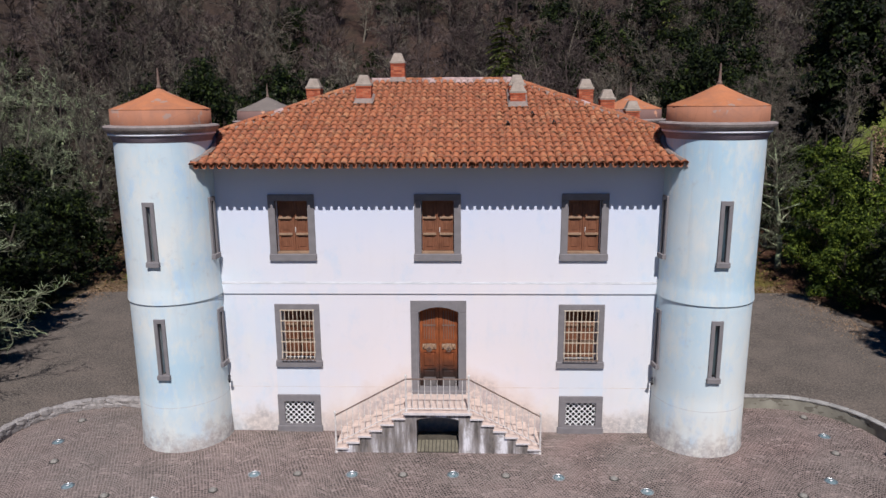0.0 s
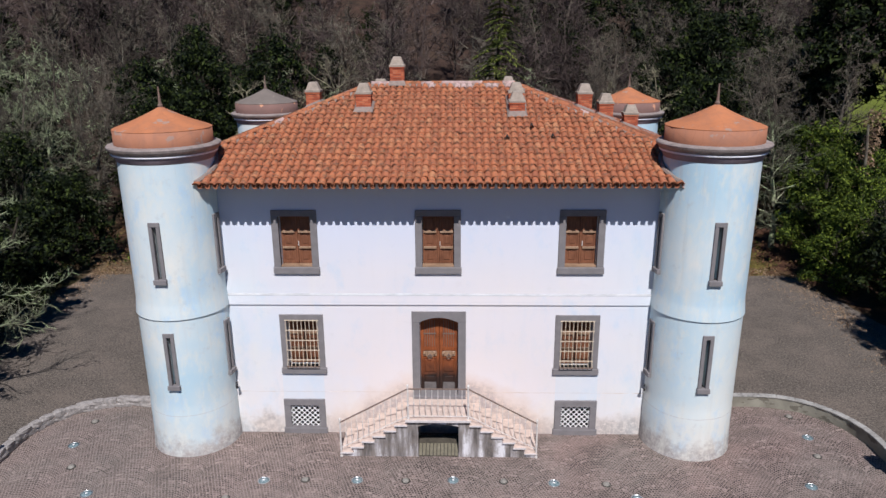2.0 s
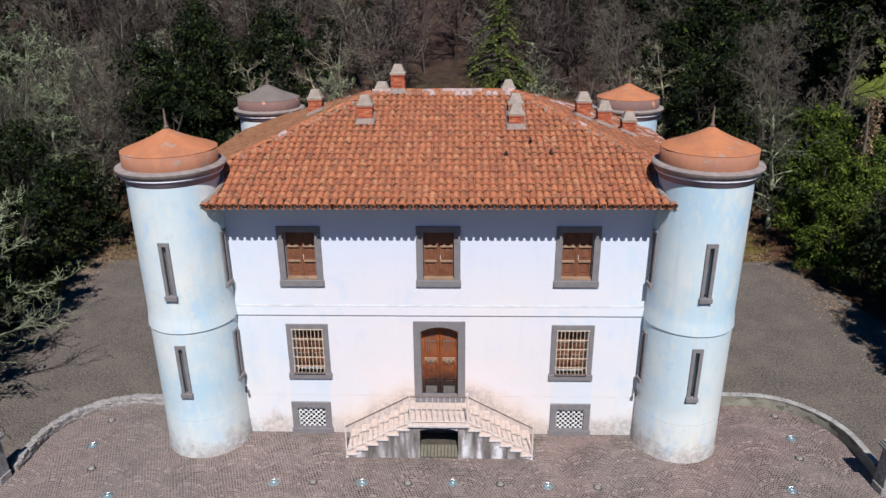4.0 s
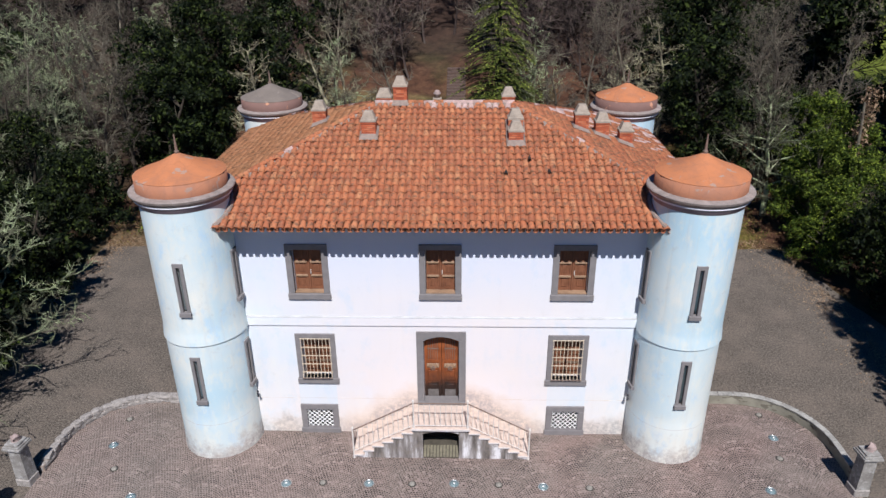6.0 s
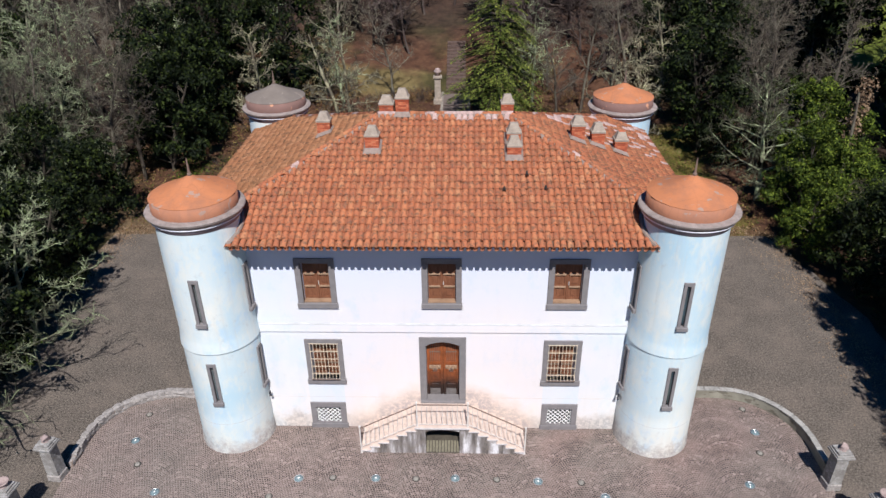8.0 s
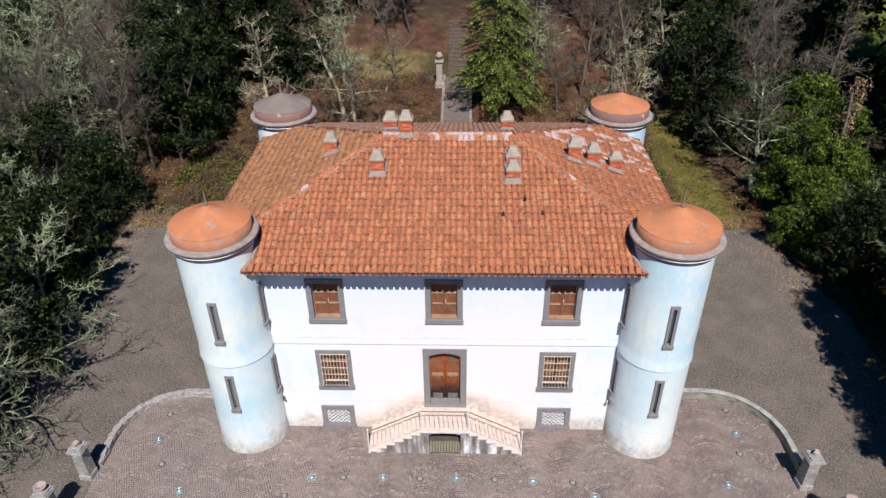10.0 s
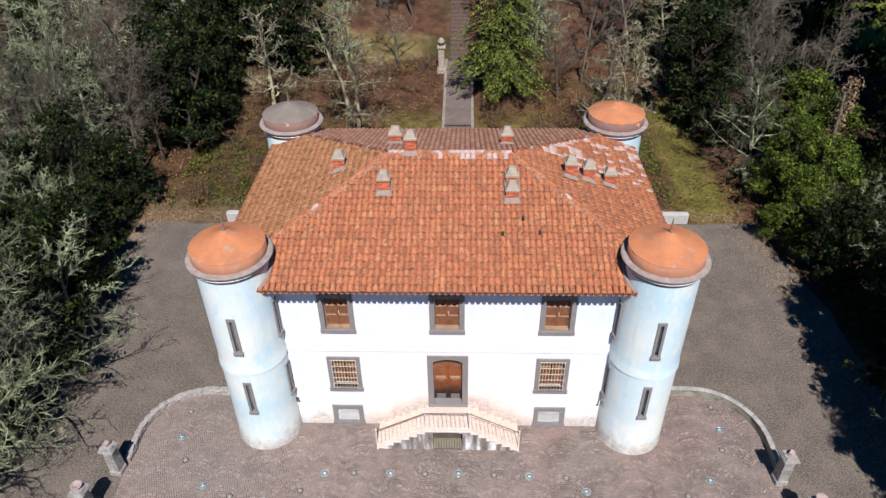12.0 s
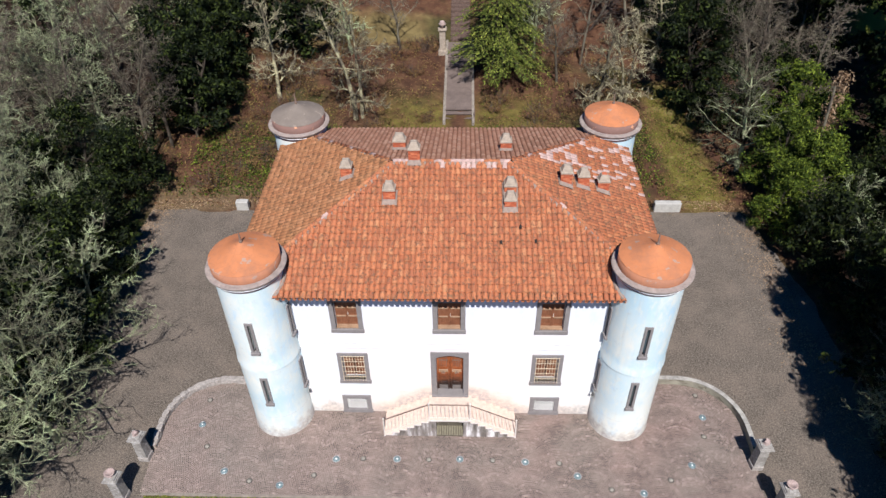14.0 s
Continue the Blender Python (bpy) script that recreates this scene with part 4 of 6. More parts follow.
def tile_slope(corners, picked):
    """Lays tiles on one slope; corners run round it from the eave's left end, seen from outside."""
    e0, e1 = corners[0], corners[1]
    along = (e1 - e0).normalized()
    nrm = along.cross(corners[2] - e0).normalized()
    up = nrm.cross(along)
    poly = [(a, b, nrm) for a, b in zip(corners, corners[1:] + corners[:1])]
    cols, rows = int((e1 - e0).length / PITCH), int((corners[2] - e0).dot(up) / LAP) + 1
    start = ((e1 - e0).length - cols * PITCH) / 2
    tilt = Matrix((along, up, nrm)).transposed().to_4x4()
    for j in range(rows):
        for i in range(cols + 1):
            p = e0 + along * (start + i * PITCH) + up * (j * LAP)
            q = p + up * (LENGTH * 0.45)
            if not inside(q, poly) or any((q.x - a) ** 2 + (q.y - b) ** 2 < 1.38 ** 2 for a, b in TOWERS):
                continue
            drift = (rng.random() - 0.5) * 0.035
            m = Matrix.Translation(p + up * (drift * (1 if j else 0.4) - 0.05) + nrm * (0.026 + rng.random() * 0.012)) @ tilt @ pose(0, 0, 0, -3.2 + rng.uniform(-0.8, 0.8), rng.uniform(-6, 6), rng.uniform(-4, 4))
            if picked(i, j, q):
                singles.append(m)
            else:
                patchy = noise.noise(q * 1.4)
                white = (q.x > 4.2 and q.y > 5.9 and abs(nrm.x) > 0.2 and rng.random() < 0.27 + 0.35 * patchy) or (nrm.y < -0.2 and q.y > 4.95 and q.x > -0.6 and rng.random() < 0.45)
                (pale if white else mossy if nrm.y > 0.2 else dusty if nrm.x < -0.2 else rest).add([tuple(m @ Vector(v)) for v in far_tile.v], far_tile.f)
            mu = Matrix.Translation(p + along * PITCH / 2 + up * (-0.065 if j == 0 else -0.03) + nrm * 0.008) @ tilt
            if j == 0:
                plug = [tuple(m @ Vector((0.098 * math.cos(math.pi * k / 6), 0.035, 0.07 * math.sin(math.pi * k / 6)))) for k in range(7)]
                under.add(plug, [tuple(range(7))])
            under.add([tuple(mu @ Vector((v[0] * (1.1 if j == 0 else 1), v[1] * (1.35 if j == 0 else 1), 0.03 - 0.135 * max(0.0, (0.03 - v[2]) / 0.085) ** 0.5 if j == 0 else v[2] * 0.45 + 0.012))) for v in channel.v], channel.f)


tile_slope([A, B_, R1, R0], lambda i, j, q: j < 4 and abs(q.x) < 8)
tile_slope([B_, C, R1], lambda i, j, q: False)
tile_slope([C, D, R0, R1], lambda i, j, q: False)
tile_slope([D, A, R0], lambda i, j, q: False)


def sharp_mouths(me, per):
    """Keeps the mouth faces of barrel tiles flat, so that the barrels' own curve stays true."""
    me.polygons.foreach_set("use_smooth", [k % per != 1 for k in range(len(me.polygons))])
    return me


def loose(name, shape, mat, parent, label, mouths=0):
    me = bpy.data.meshes.new(name)
    me.from_pydata(shape.v, [], shape.f)
    me.materials.append(mat)
    me.shade_smooth()
    if mouths == 1:
        me.shade_flat()
    elif mouths:
        sharp_mouths(me, mouths)
    return tagged(part(name, me, mat, parent), label, kind="stuff")


loose("roof_tiles", rest, TILE, roof, "mottled orange barrel tiles in courses", 2)
loose("lichened_tiles", mossy, TILE_OLD, roof, "dull grey-brown tiles of the back slope", 1)
loose("dusty_tiles", dusty, TILE_DUSTY, roof, "ochre dusty tiles smudged with dark lichen", 2)
loose("mortared_tiles", pale, TILE_PALE, roof, "tiles smeared with pale mortar", 2)
loose("channel_tiles", under, TILE_UNDER, roof, "dark channel tiles between the barrels")

sharp_mouths(tile_mesh, TILE_FACES)
# ridge and hip caps bedded in mortar
cap_mesh = barrel(0.2, 0.165, 0.46, 0.1).mesh("ridge_tile", TILE, True)
cap_pale = barrel(0.2, 0.165, 0.46, 0.1).mesh("ridge_tile", TILE_PALE, True)
for me in (cap_mesh, cap_pale):
    sharp_mouths(me, TILE_FACES)
for p, q in ((R0, R1), (A, R0), (B_, R1), (C, R1), (D, R0)):
    d = (q - p).normalized()
    n = int((q - p).length / 0.38)
    sidev = d.cross(Vector((0, 0, 1))).normalized()
    basis = Matrix((sidev, d, sidev.cross(d))).transposed().to_4x4()
    for i in range(n):
        o = p + d * (i * 0.38)
        if any((o.x - a) ** 2 + (o.y - b) ** 2 < 1.5 ** 2 for a, b in TOWERS):
            continue
        chalky = rng.random() < (0.45 if p is R0 else 0.16)
        part("ridge_tile", cap_pale if chalky else cap_mesh, None, roof, m=Matrix.Translation(o + Vector((0, 0, 0.02 + rng.random() * 0.015))) @ basis @ pose(0, 0, 0, 1.5, rng.uniform(-5, 5), rng.uniform(-3, 3)))
    beds = Shape()
    for i in range(n * 2):
        o = p + d * (i * 0.19 + 0.1)
        if not any((o.x - a) ** 2 + (o.y - b) ** 2 < 1.45 ** 2 for a, b in TOWERS):
            w = 0.12 + rng.random() * 0.09
            mm = Matrix.Translation(o + Vector((0, 0, -0.045))) @ basis
            beds.add([tuple(mm @ Vector(v)) for v in ((-w, -0.1, -0.02), (w, -0.1, -0.02), (w, 0.1, -0.02), (-w, 0.1, -0.02), (-w * 0.6, -0.1, 0.085), (w * 0.6, -0.1, 0.085), (w * 0.6, 0.1, 0.085), (-w * 0.6, 0.1, 0.085))], [(4, 5, 6, 7), (0, 1, 5, 4), (1, 2, 6, 5), (2, 3, 7, 6), (3, 0, 4, 7)])
    loose("mortar_bed", beds, MORTAR, roof, "grey mortar bedding along the ridge")


def roof_z(x, y):
    f = EZ + (RZ - EZ) * (y - EY0) / (RY - EY0)
    k = EZ + (RZ - EZ) * (EY1 - y) / (EY1 - RY)
    l_ = EZ + (RZ - EZ) * (x + EX) / (RX0 + EX)
    r_ = EZ + (RZ - EZ) * (EX - x) / (EX - RX1)
    return min(f, k, l_, r_)


# mortar fillets where the tiles meet the front towers
for cx, cy, a0, a1 in ((-8.4, -0.13, -38, 75), (8.36, -0.13, 105, 218)):
    pts = []
    for a in np.linspace(a0, a1, 26):
        x, y = cx + 1.49 * math.cos(radians(a)), cy + 1.49 * math.sin(radians(a))
        pts.append((x, y, roof_z(x, y) + 0.06))
    part("mortar_fillet", Shape().tube(pts, 0.075, 6), MORTAR, roof, "grey mortar fillet against the tower")

brick_mesh = Shape().box(-0.122, -0.058, 0, 0.122, 0.058, 0.056, 0.006).mesh("brick", BRICK)


def chimney(cx, cy, top_z, w=0.52, dep=0.46, open_top=False):
    """A brick stack on a mortar flashing, under a concrete hood."""
    base = roof_z(cx, cy)
    front = roof_z(cx, cy - dep / 2) if cy < RY else base
    z1 = top_z - 0.37
    lo = min(roof_z(cx + a * (w / 2 + 0.1), cy + b * (dep / 2 + 0.1)) for a in (-1, 1) for b in (-1, 1))
    hi = max(roof_z(cx + a * (w / 2 + 0.1), cy + b * (dep / 2 + 0.1)) for a in (-1, 1) for b in (-1, 1))
    core = Shape().box(cx - w / 2 + 0.03, cy - dep / 2 + 0.03, lo - 0.1, cx + w / 2 - 0.03, cy + dep / 2 - 0.03, z1)
    ch = part("chimney", core, MORTAR, villa, "red brick chimney with a concrete hood")
    fl = Shape()
    k = 0.085
    corners = [(cx + a * (w / 2 + k), cy + b * (dep / 2 + k)) for a, b in ((-1, -1), (1, -1), (1, 1), (-1, 1))]
    inner = [(cx + a * (w / 2 + 0.01), cy + b * (dep / 2 + 0.01)) for a, b in ((-1, -1), (1, -1), (1, 1), (-1, 1))]
    corners[:2] = [(x, y - 0.12) for x, y in corners[:2]]
    v = [(x, y, roof_z(x, y) + 0.105) for x, y in corners] + [(x, y, roof_z(x, y) + 0.2) for x, y in inner]
    fl.add(v, [(i, (i + 1) % 4, 4 + (i + 1) % 4, 4 + i) for i in range(4)])
    part("flashing", fl, MORTAR, ch, "grey mortar flashing")
    z, row = lo + 0.02, 0
    while z < z1 - 0.06:
        for side in range(4):
            long_ = w if side % 2 == 0 else dep
            off = (dep if side % 2 == 0 else w) / 2 - 0.058
            n = max(2, round(long_ / 0.26))
            for i in range(n):
                u = -long_ / 2 + (i + 0.5) * long_ / n + (0.05 if row % 2 else -0.05) * (0 if n == 2 and side % 2 else 1)
                u = max(-long_ / 2 + 0.12, min(long_ / 2 - 0.12, u))
                zz = z
                q = Matrix.Translation((cx, cy, zz)) @ pose(0, 0, 0, 0, 0, side * 90) @ Matrix.Translation((u, -off - 0.002 * rng.random() - (0.002 if side % 2 else 0), 0))
                p = q.translation
                if zz + 0.056 > roof_z(p.x, p.y) + 0.05:
                    part("brick", brick_mesh, None, ch, m=q)
        z += 0.068
        row += 1
    hood = Shape()
    a, b, c_, d_ = w / 2 + 0.03, dep / 2 + 0.03, w / 2 - 0.11, dep / 2 - 0.1
    part("collar", Shape().box(cx - a + 0.01, cy - b + 0.01, z1 - 0.05, cx + a - 0.01, cy + b - 0.01, z1 - 0.001, 0.01), BRICK, ch, "projecting brick collar")
    ring = lambda x, y, z_: [(cx - x, cy - y, z_), (cx + x, cy - y, z_), (cx + x, cy + y, z_), (cx - x, cy + y, z_)]
    v = ring(a, b, z1) + ring(a, b, z1 + 0.07) + ring(a - 0.04, b - 0.04, z1 + 0.09) + ring(c_, d_, top_z - 0.02) + ring(c_ - 0.02, d_ - 0.02, top_z)
    f = [(3, 2, 1, 0), (16, 17, 18, 19)] + [(4 * k_ + i, 4 * k_ + (i + 1) % 4, 4 * k_ + 4 + (i + 1) % 4, 4 * k_ + 4 + i) for k_ in range(4) for i in range(4)]
    part("hood", hood.add(v, f), CONCRETE, ch, "lichened concrete hood")
    if open_top:
        part("flue", Shape().box(cx - c_ + 0.03, cy - d_ + 0.03, top_z, cx + c_ - 0.03, cy + d_ - 0.03, top_z + 0.012), BRICK, ch)


for row in ((-2.68, 3.53, 11.74), (2.67, 3.18, 11.46), (2.69, 3.91, 11.72), (-1.66, 5.52, 12.59), (2.65, 7.55, 11.75), (-2.55, 7.74, 11.67, 0.6),
            (-4.85, 5.41, 11.69), (5.32, 5.12, 11.59), (6.18, 5.41, 11.21), (7.18, 5.60, 10.79, 0.52, 0.46, True)):
    chimney(*row)
# small vent tiles on the front slope
for x, y in ((3.09, 2.05), (2.24, 1.33), (3.72, 1.38)):
    z = roof_z(x, y)
    part("vent_tile", barrel(0.13, 0.08, 0.2, 0.1).moved(Matrix.Translation((x, y - 0.1, z + 0.09)) @ pose(0, 0, 0, 20)), DARK, roof, "small dark vent tile")

# ---- the double entrance stair ----
LAND, FRONT, RISE, GO = 1.42, -1.5, 1.42 / 7, 0.36


def stair_side_material():
    """Grey weathered render with white runs down the face."""
    n = Nodes("streaked_render", 0.9)
    runs = n.ramp(n.noise(1.8, 5, 0.62, stretch=(1.5, 1.5, 0.22)), (0.38, (0.11, 0.095, 0.085)), (0.48, (0.24, 0.215, 0.2)), (0.54, (0.4, 0.37, 0.36)), (0.61, (0.72, 0.7, 0.7)))
    col = n.mix(n.ramp(n.noise(4, 6, 0.75), (0.48, 0.0), (0.64, 0.7)), runs, (0.22, 0.185, 0.155))
    return n.done(col, bump=n.noise(20, 4), strength=0.4, distance=0.02)


STAIR_SIDE = stair_side_material()
PATH_GREEN = plain("mossy_paving", (0.07, 0.06, 0.045), 0.9, scale=4, vary=0.35, grain=20)
SLAT_OLD = plain("algae_grey_slat", (0.19, 0.17, 0.12), 0.9, scale=6, vary=0.35, grain=25)
stair = thing("entrance_stair", "double stone stair with worn treads and iron railings before the door", "stair")
# supporting wall with a flat arch, stepped along both flights
arch = [(-0.66 + 1.32 * i / 12, 1.13 + 0.09 * (1 - (2 * i / 12 - 1) ** 2)) for i in range(13)]
body = Shape()
for sx in (-1, 1):
    outline = [(0.66, 0.0), (1.03 + 6 * GO, 0.0)]
    for k in range(6):
        x = 1.03 + (6 - k) * GO
        outline += [(x - 0.03, (k + 1) * RISE - 0.06), (x - GO - 0.03, (k + 1) * RISE - 0.06)]
    outline += [(1.0, LAND - 0.08), (0.66, LAND - 0.08)]
    clean = [p for i, p in enumerate(outline) if i == 0 or p != outline[i - 1]]
    pts = [(sx * x, z) for x, z in clean]
    body.prism(pts if sx > 0 else pts[::-1], FRONT + 0.06, FRONT + 0.36)
body.prism([(-0.66, 1.13), *arch[1:-1], (0.66, 1.13), (0.66, LAND - 0.08), (-0.66, LAND - 0.08)], FRONT + 0.06, FRONT + 0.36)
part("support_wall", body, STAIR_SIDE, stair, "grey rendered stair wall with white run marks")
core = Shape()
for sx in (-1, 1):
    for k in range(6):
        a, b = sx * (1.03 + (5 - k) * GO), sx * (1.03 + (6 - k) * GO)
        core.box(min(a, b), FRONT + 0.36, 0, max(a, b), -0.026, (k + 1) * RISE - 0.06)
    core.box(*((0.68, FRONT + 0.36, 0, 1.03, -0.026, LAND - 0.09) if sx > 0 else (-1.03, FRONT + 0.36, 0, -0.68, -0.026, LAND - 0.09)))
core.box(-0.68, FRONT + 0.36, 1.235, 0.68, -0.026, LAND - 0.09)
part("core", core, STAIR_SIDE, stair)
part("passage_floor", Shape().add([(-0.66, FRONT + 0.07, 0.016), (0.66, FRONT + 0.07, 0.016), (0.66, -0.6, 0.3), (-0.66, -0.6, 0.3)], [(0, 1, 2, 3)]), PATH_GREEN, stair, "mossy stone ramp under the landing")
END = FRONT + 0.1 + 0.58 * (-0.72 - FRONT)
for i in range(11):
    x = -0.6 + i * 0.12
    part("slat", Shape().add([(x - 0.045, FRONT + 0.1, 0.03), (x + 0.045, FRONT + 0.1, 0.03), (x + 0.045, END, 0.18), (x - 0.045, END, 0.18), (x - 0.045, FRONT + 0.1, 0.055), (x + 0.045, FRONT + 0.1, 0.055), (x + 0.045, END, 0.205), (x - 0.045, END, 0.205)], [(4, 5, 6, 7), (0, 1, 5, 4), (1, 2, 6, 5), (3, 0, 4, 7)]), SLAT_OLD, stair, "weathered greenish slat")
for sx in (-1, 1):
    for k in range(6):
        a, b = sx * (1.03 + (5 - k) * GO - 0.02), sx * (1.03 + (6 - k) * GO + 0.035)
        z = (k + 1) * RISE
        st = part("step", Shape().box(min(a, b), FRONT, z - 0.06, max(a, b), -0.024, z, 0.008), TREAD, stair, "worn pale stone tread")
        part("nosing", Shape().box(min(a, b) - 0.004, FRONT - 0.012, z - 0.062, max(a, b) + 0.004, FRONT - 0.001, z - 0.008), MARBLE, st, "white tread edge")
        part("riser", Shape().box(b - 0.05 if sx > 0 else b + 0.035, FRONT + 0.07, z - RISE, b - 0.035 if sx > 0 else b + 0.05, -0.027, z - 0.06), MARBLE, st)
ld = part("landing", Shape().box(-1.06, FRONT - 0.03, LAND - 0.08, 1.06, -0.024, LAND, 0.01), TREAD, stair, "worn stone landing slab")
part("nosing", Shape().box(-1.065, FRONT - 0.045, LAND - 0.085, 1.065, FRONT - 0.031, LAND - 0.01), MARBLE, ld, "white landing edge")

YR, HR = FRONT + 0.05, 1.07


def stair_z(x):
    """The height of the walking line at x along the stair."""
    x = abs(x)
    return LAND if x <= 1.03 else max(0.0, LAND - (x - 1.03) / GO * RISE)


rail = thing("stair_railing", "thin white-painted iron railing rusting along the stair edge", "railing")
for sx in (-1, 1):
    part("handrail", Shape().tube([(sx * 0.98, YR, LAND + HR), (sx * 3.2, YR, stair_z(3.2) + HR)], 0.024, 6), IRON_RUST, rail, "worn brown handrail")
    part("bottom_rail", Shape().tube([(sx * 1.0, YR, LAND + 0.1), (sx * 3.18, YR, stair_z(3.18) + 0.13)], 0.014, 5), IRON_WHITE, rail)
    for x, z0 in ((0.97, LAND), (3.2, 0.0)):
        top = stair_z(x) + HR + 0.06
        post = Shape().lathe([(0.045, z0), (0.045, z0 + 0.05), (0.03, z0 + 0.08), (0.03, z0 + 0.45), (0.045, z0 + 0.48), (0.03, z0 + 0.52), (0.028, top), (0.045, top + 0.02), (0.04, top + 0.07), (0.008, top + 0.11)], 10, sx * x, YR)
        part("newel_post", post, IRON_WHITE, rail, "turned white iron newel")
    n = 12
    for i in range(1, n):
        x = sx * (0.97 + i * (3.2 - 0.97) / n)
        z0, z1 = stair_z(x) + 0.11, stair_z(x) + HR
        part("baluster", Shape().tube([(x, YR, z0), (x, YR, z0 + 0.42), (x, YR, z0 + 0.44), (x, YR, z0 + 0.48), (x, YR, z0 + 0.5), (x, YR, z1)], [0.011, 0.011, 0.022, 0.022, 0.011, 0.011], 5), IRON_WHITE, rail)
part("handrail", Shape().tube([(-0.98, YR, LAND + HR), (0.98, YR, LAND + HR)], 0.024, 6), IRON_RUST, rail, "worn brown handrail")
part("bottom_rail", Shape().tube([(-0.98, YR, LAND + 0.1), (0.98, YR, LAND + 0.1)], 0.014, 5), IRON_WHITE, rail)
for i in range(1, 10):
    x = -0.97 + i * 1.94 / 10
    z0, z1 = LAND + 0.1, LAND + HR
    part("baluster", Shape().tube([(x, YR, z0), (x, YR, z0 + 0.42), (x, YR, z0 + 0.44), (x, YR, z0 + 0.48), (x, YR, z0 + 0.5), (x, YR, z1)], [0.011, 0.011, 0.022, 0.022, 0.011, 0.011], 5), IRON_WHITE, rail)

# ---- low forecourt walls ----
def wall_line(sx):
    rx, ry, top = (2.8, 2.93, 2.04) if sx > 0 else (2.72, 2.75, 1.76)
    pts = [(sx * 8.7, top), (sx * 10.2, top), (sx * 11.5, top)]
    for a in np.linspace(86, -2, 24):
        pts.append((sx * (11.72 + rx * math.cos(radians(a))), top - ry + ry * math.sin(radians(a))))
    pts += [(sx * (11.71 + rx), -1.65), (sx * (11.68 + rx), -2.45)]
    return [Vector((x, y, 0)) for x, y in pts]


def resample(pts, step):
    out, left = [pts[0]], step
    for a, b in zip(pts, pts[1:]):
        d = (b - a).length
        while left <= d:
            a = a + (b - a) * (left / d)
            d -= left
            out.append(a)
            left = step
        left -= d
    return out


def sweep(pts, profile):
    """A profile (across, z) carried along a level line."""
    s = Shape()
    n = len(profile)
    for i, p in enumerate(pts):
        d = (pts[min(i + 1, len(pts) - 1)] - pts[max(i - 1, 0)]).normalized()
        side = Vector((d.y, -d.x, 0))
        s.v += [tuple(p + side * a + Vector((0, 0, z))) for a, z in profile]
    s.f = [(i * n + k, i * n + (k + 1) % n, (i + 1) * n + (k + 1) % n, (i + 1) * n + k) for i in range(len(pts) - 1) for k in range(n)]
    s.f += [tuple(range(n)), tuple(reversed(range((len(pts) - 1) * n, len(pts) * n)))]
    return s


def patchy_render():
    n = Nodes("patched_render", 0.9)
    col = n.ramp(n.noise(1.5, 5), (0.35, (0.2, 0.185, 0.145)), (0.65, (0.3, 0.285, 0.225)))
    col = n.mix(n.ramp(n.noise(1.7, 4, stretch=(1, 1, 2)), (0.6, 0.0), (0.62, 0.85)), col, (0.13, 0.115, 0.09))
    return n.done(col, bump=n.noise(15, 4), strength=0.4, distance=0.02)


PATCHED = patchy_render()
COPING = plain("grey_white_coping", (0.36, 0.345, 0.315), 0.85, scale=3, vary=0.5, grain=14)
wall_r = tagged(part("wall_right", sweep(resample(wall_line(1), 0.3), [(-0.09, 0), (0.09, 0), (0.09, 0.43), (-0.09, 0.43)]), PATCHED), "low curved wall of patchy grey-green render", "wall", kind="structure")
line = resample(wall_line(1), 0.62)
for a, b in zip(line, line[1:]):
    d = (b - a)
    g = 0.006
    s = Shape().box(g, -0.115, 0.431, d.length - g, 0.115, 0.48, 0.012)
    part("coping_stone", s, COPING, wall_r, m=Matrix.Translation(a) @ Matrix.Rotation(math.atan2(d.y, d.x), 4, "Z"))
wall_l = tagged(part("wall_left", sweep(resample(wall_line(-1), 0.3), [(-0.11, 0), (0.11, 0), (0.1, 0.24), (-0.1, 0.24)]), MORTAR), "low curved wall of rough grey fieldstones", "wall", kind="structure")
srng = random.Random(11)


def rough_stone(seed, lx, ly, lz):
    """An uneven block, about lx by ly by lz, sitting on z = 0."""
    bm = bmesh.new()
    bmesh.ops.create_cube(bm, size=1)
    bmesh.ops.subdivide_edges(bm, edges=bm.edges, cuts=1, use_grid_fill=True)
    for v in bm.verts:
        v.co += noise.noise_vector(v.co * 1.7 + Vector((seed * 3.1, 0, 0))) * 0.16
        k = 1 - 0.14 * (abs(v.co.x * v.co.y) + abs(v.co.y * v.co.z) + abs(v.co.x * v.co.z)) * 2
        v.co = Vector((v.co.x * lx * k, v.co.y * ly * k, (v.co.z * k + 0.5) * lz))
    me = bpy.data.meshes.new("stone")
    bm.to_mesh(me)
    bm.free()
    me.materials.append(OLD_STONE)
    return me


stones = [rough_stone(i, 0.42 + 0.1 * (i % 3), 0.29, 0.21) for i in range(6)]
for level, z, step in ((0, 0.0, 0.36), (1, 0.15, 0.44)):
    ln = resample(wall_line(-1), step)
    for a, b in zip(ln, ln[1:]):
        d = b - a
        part("stone", srng.choice(stones), None, wall_l, m=Matrix.Translation((a + b) / 2 + Vector((0, 0, z + srng.uniform(0, 0.04)))) @ pose(0, 0, 0, srng.uniform(-4, 4), srng.uniform(-4, 4), math.degrees(math.atan2(d.y, d.x)) + srng.uniform(-6, 6) + (180 if srng.random() < 0.5 else 0)))

KERB_STONE = plain("worn_kerb_stone", (0.25, 0.215, 0.18), 0.9, scale=3, vary=0.5, grain=30, bump=0.5)
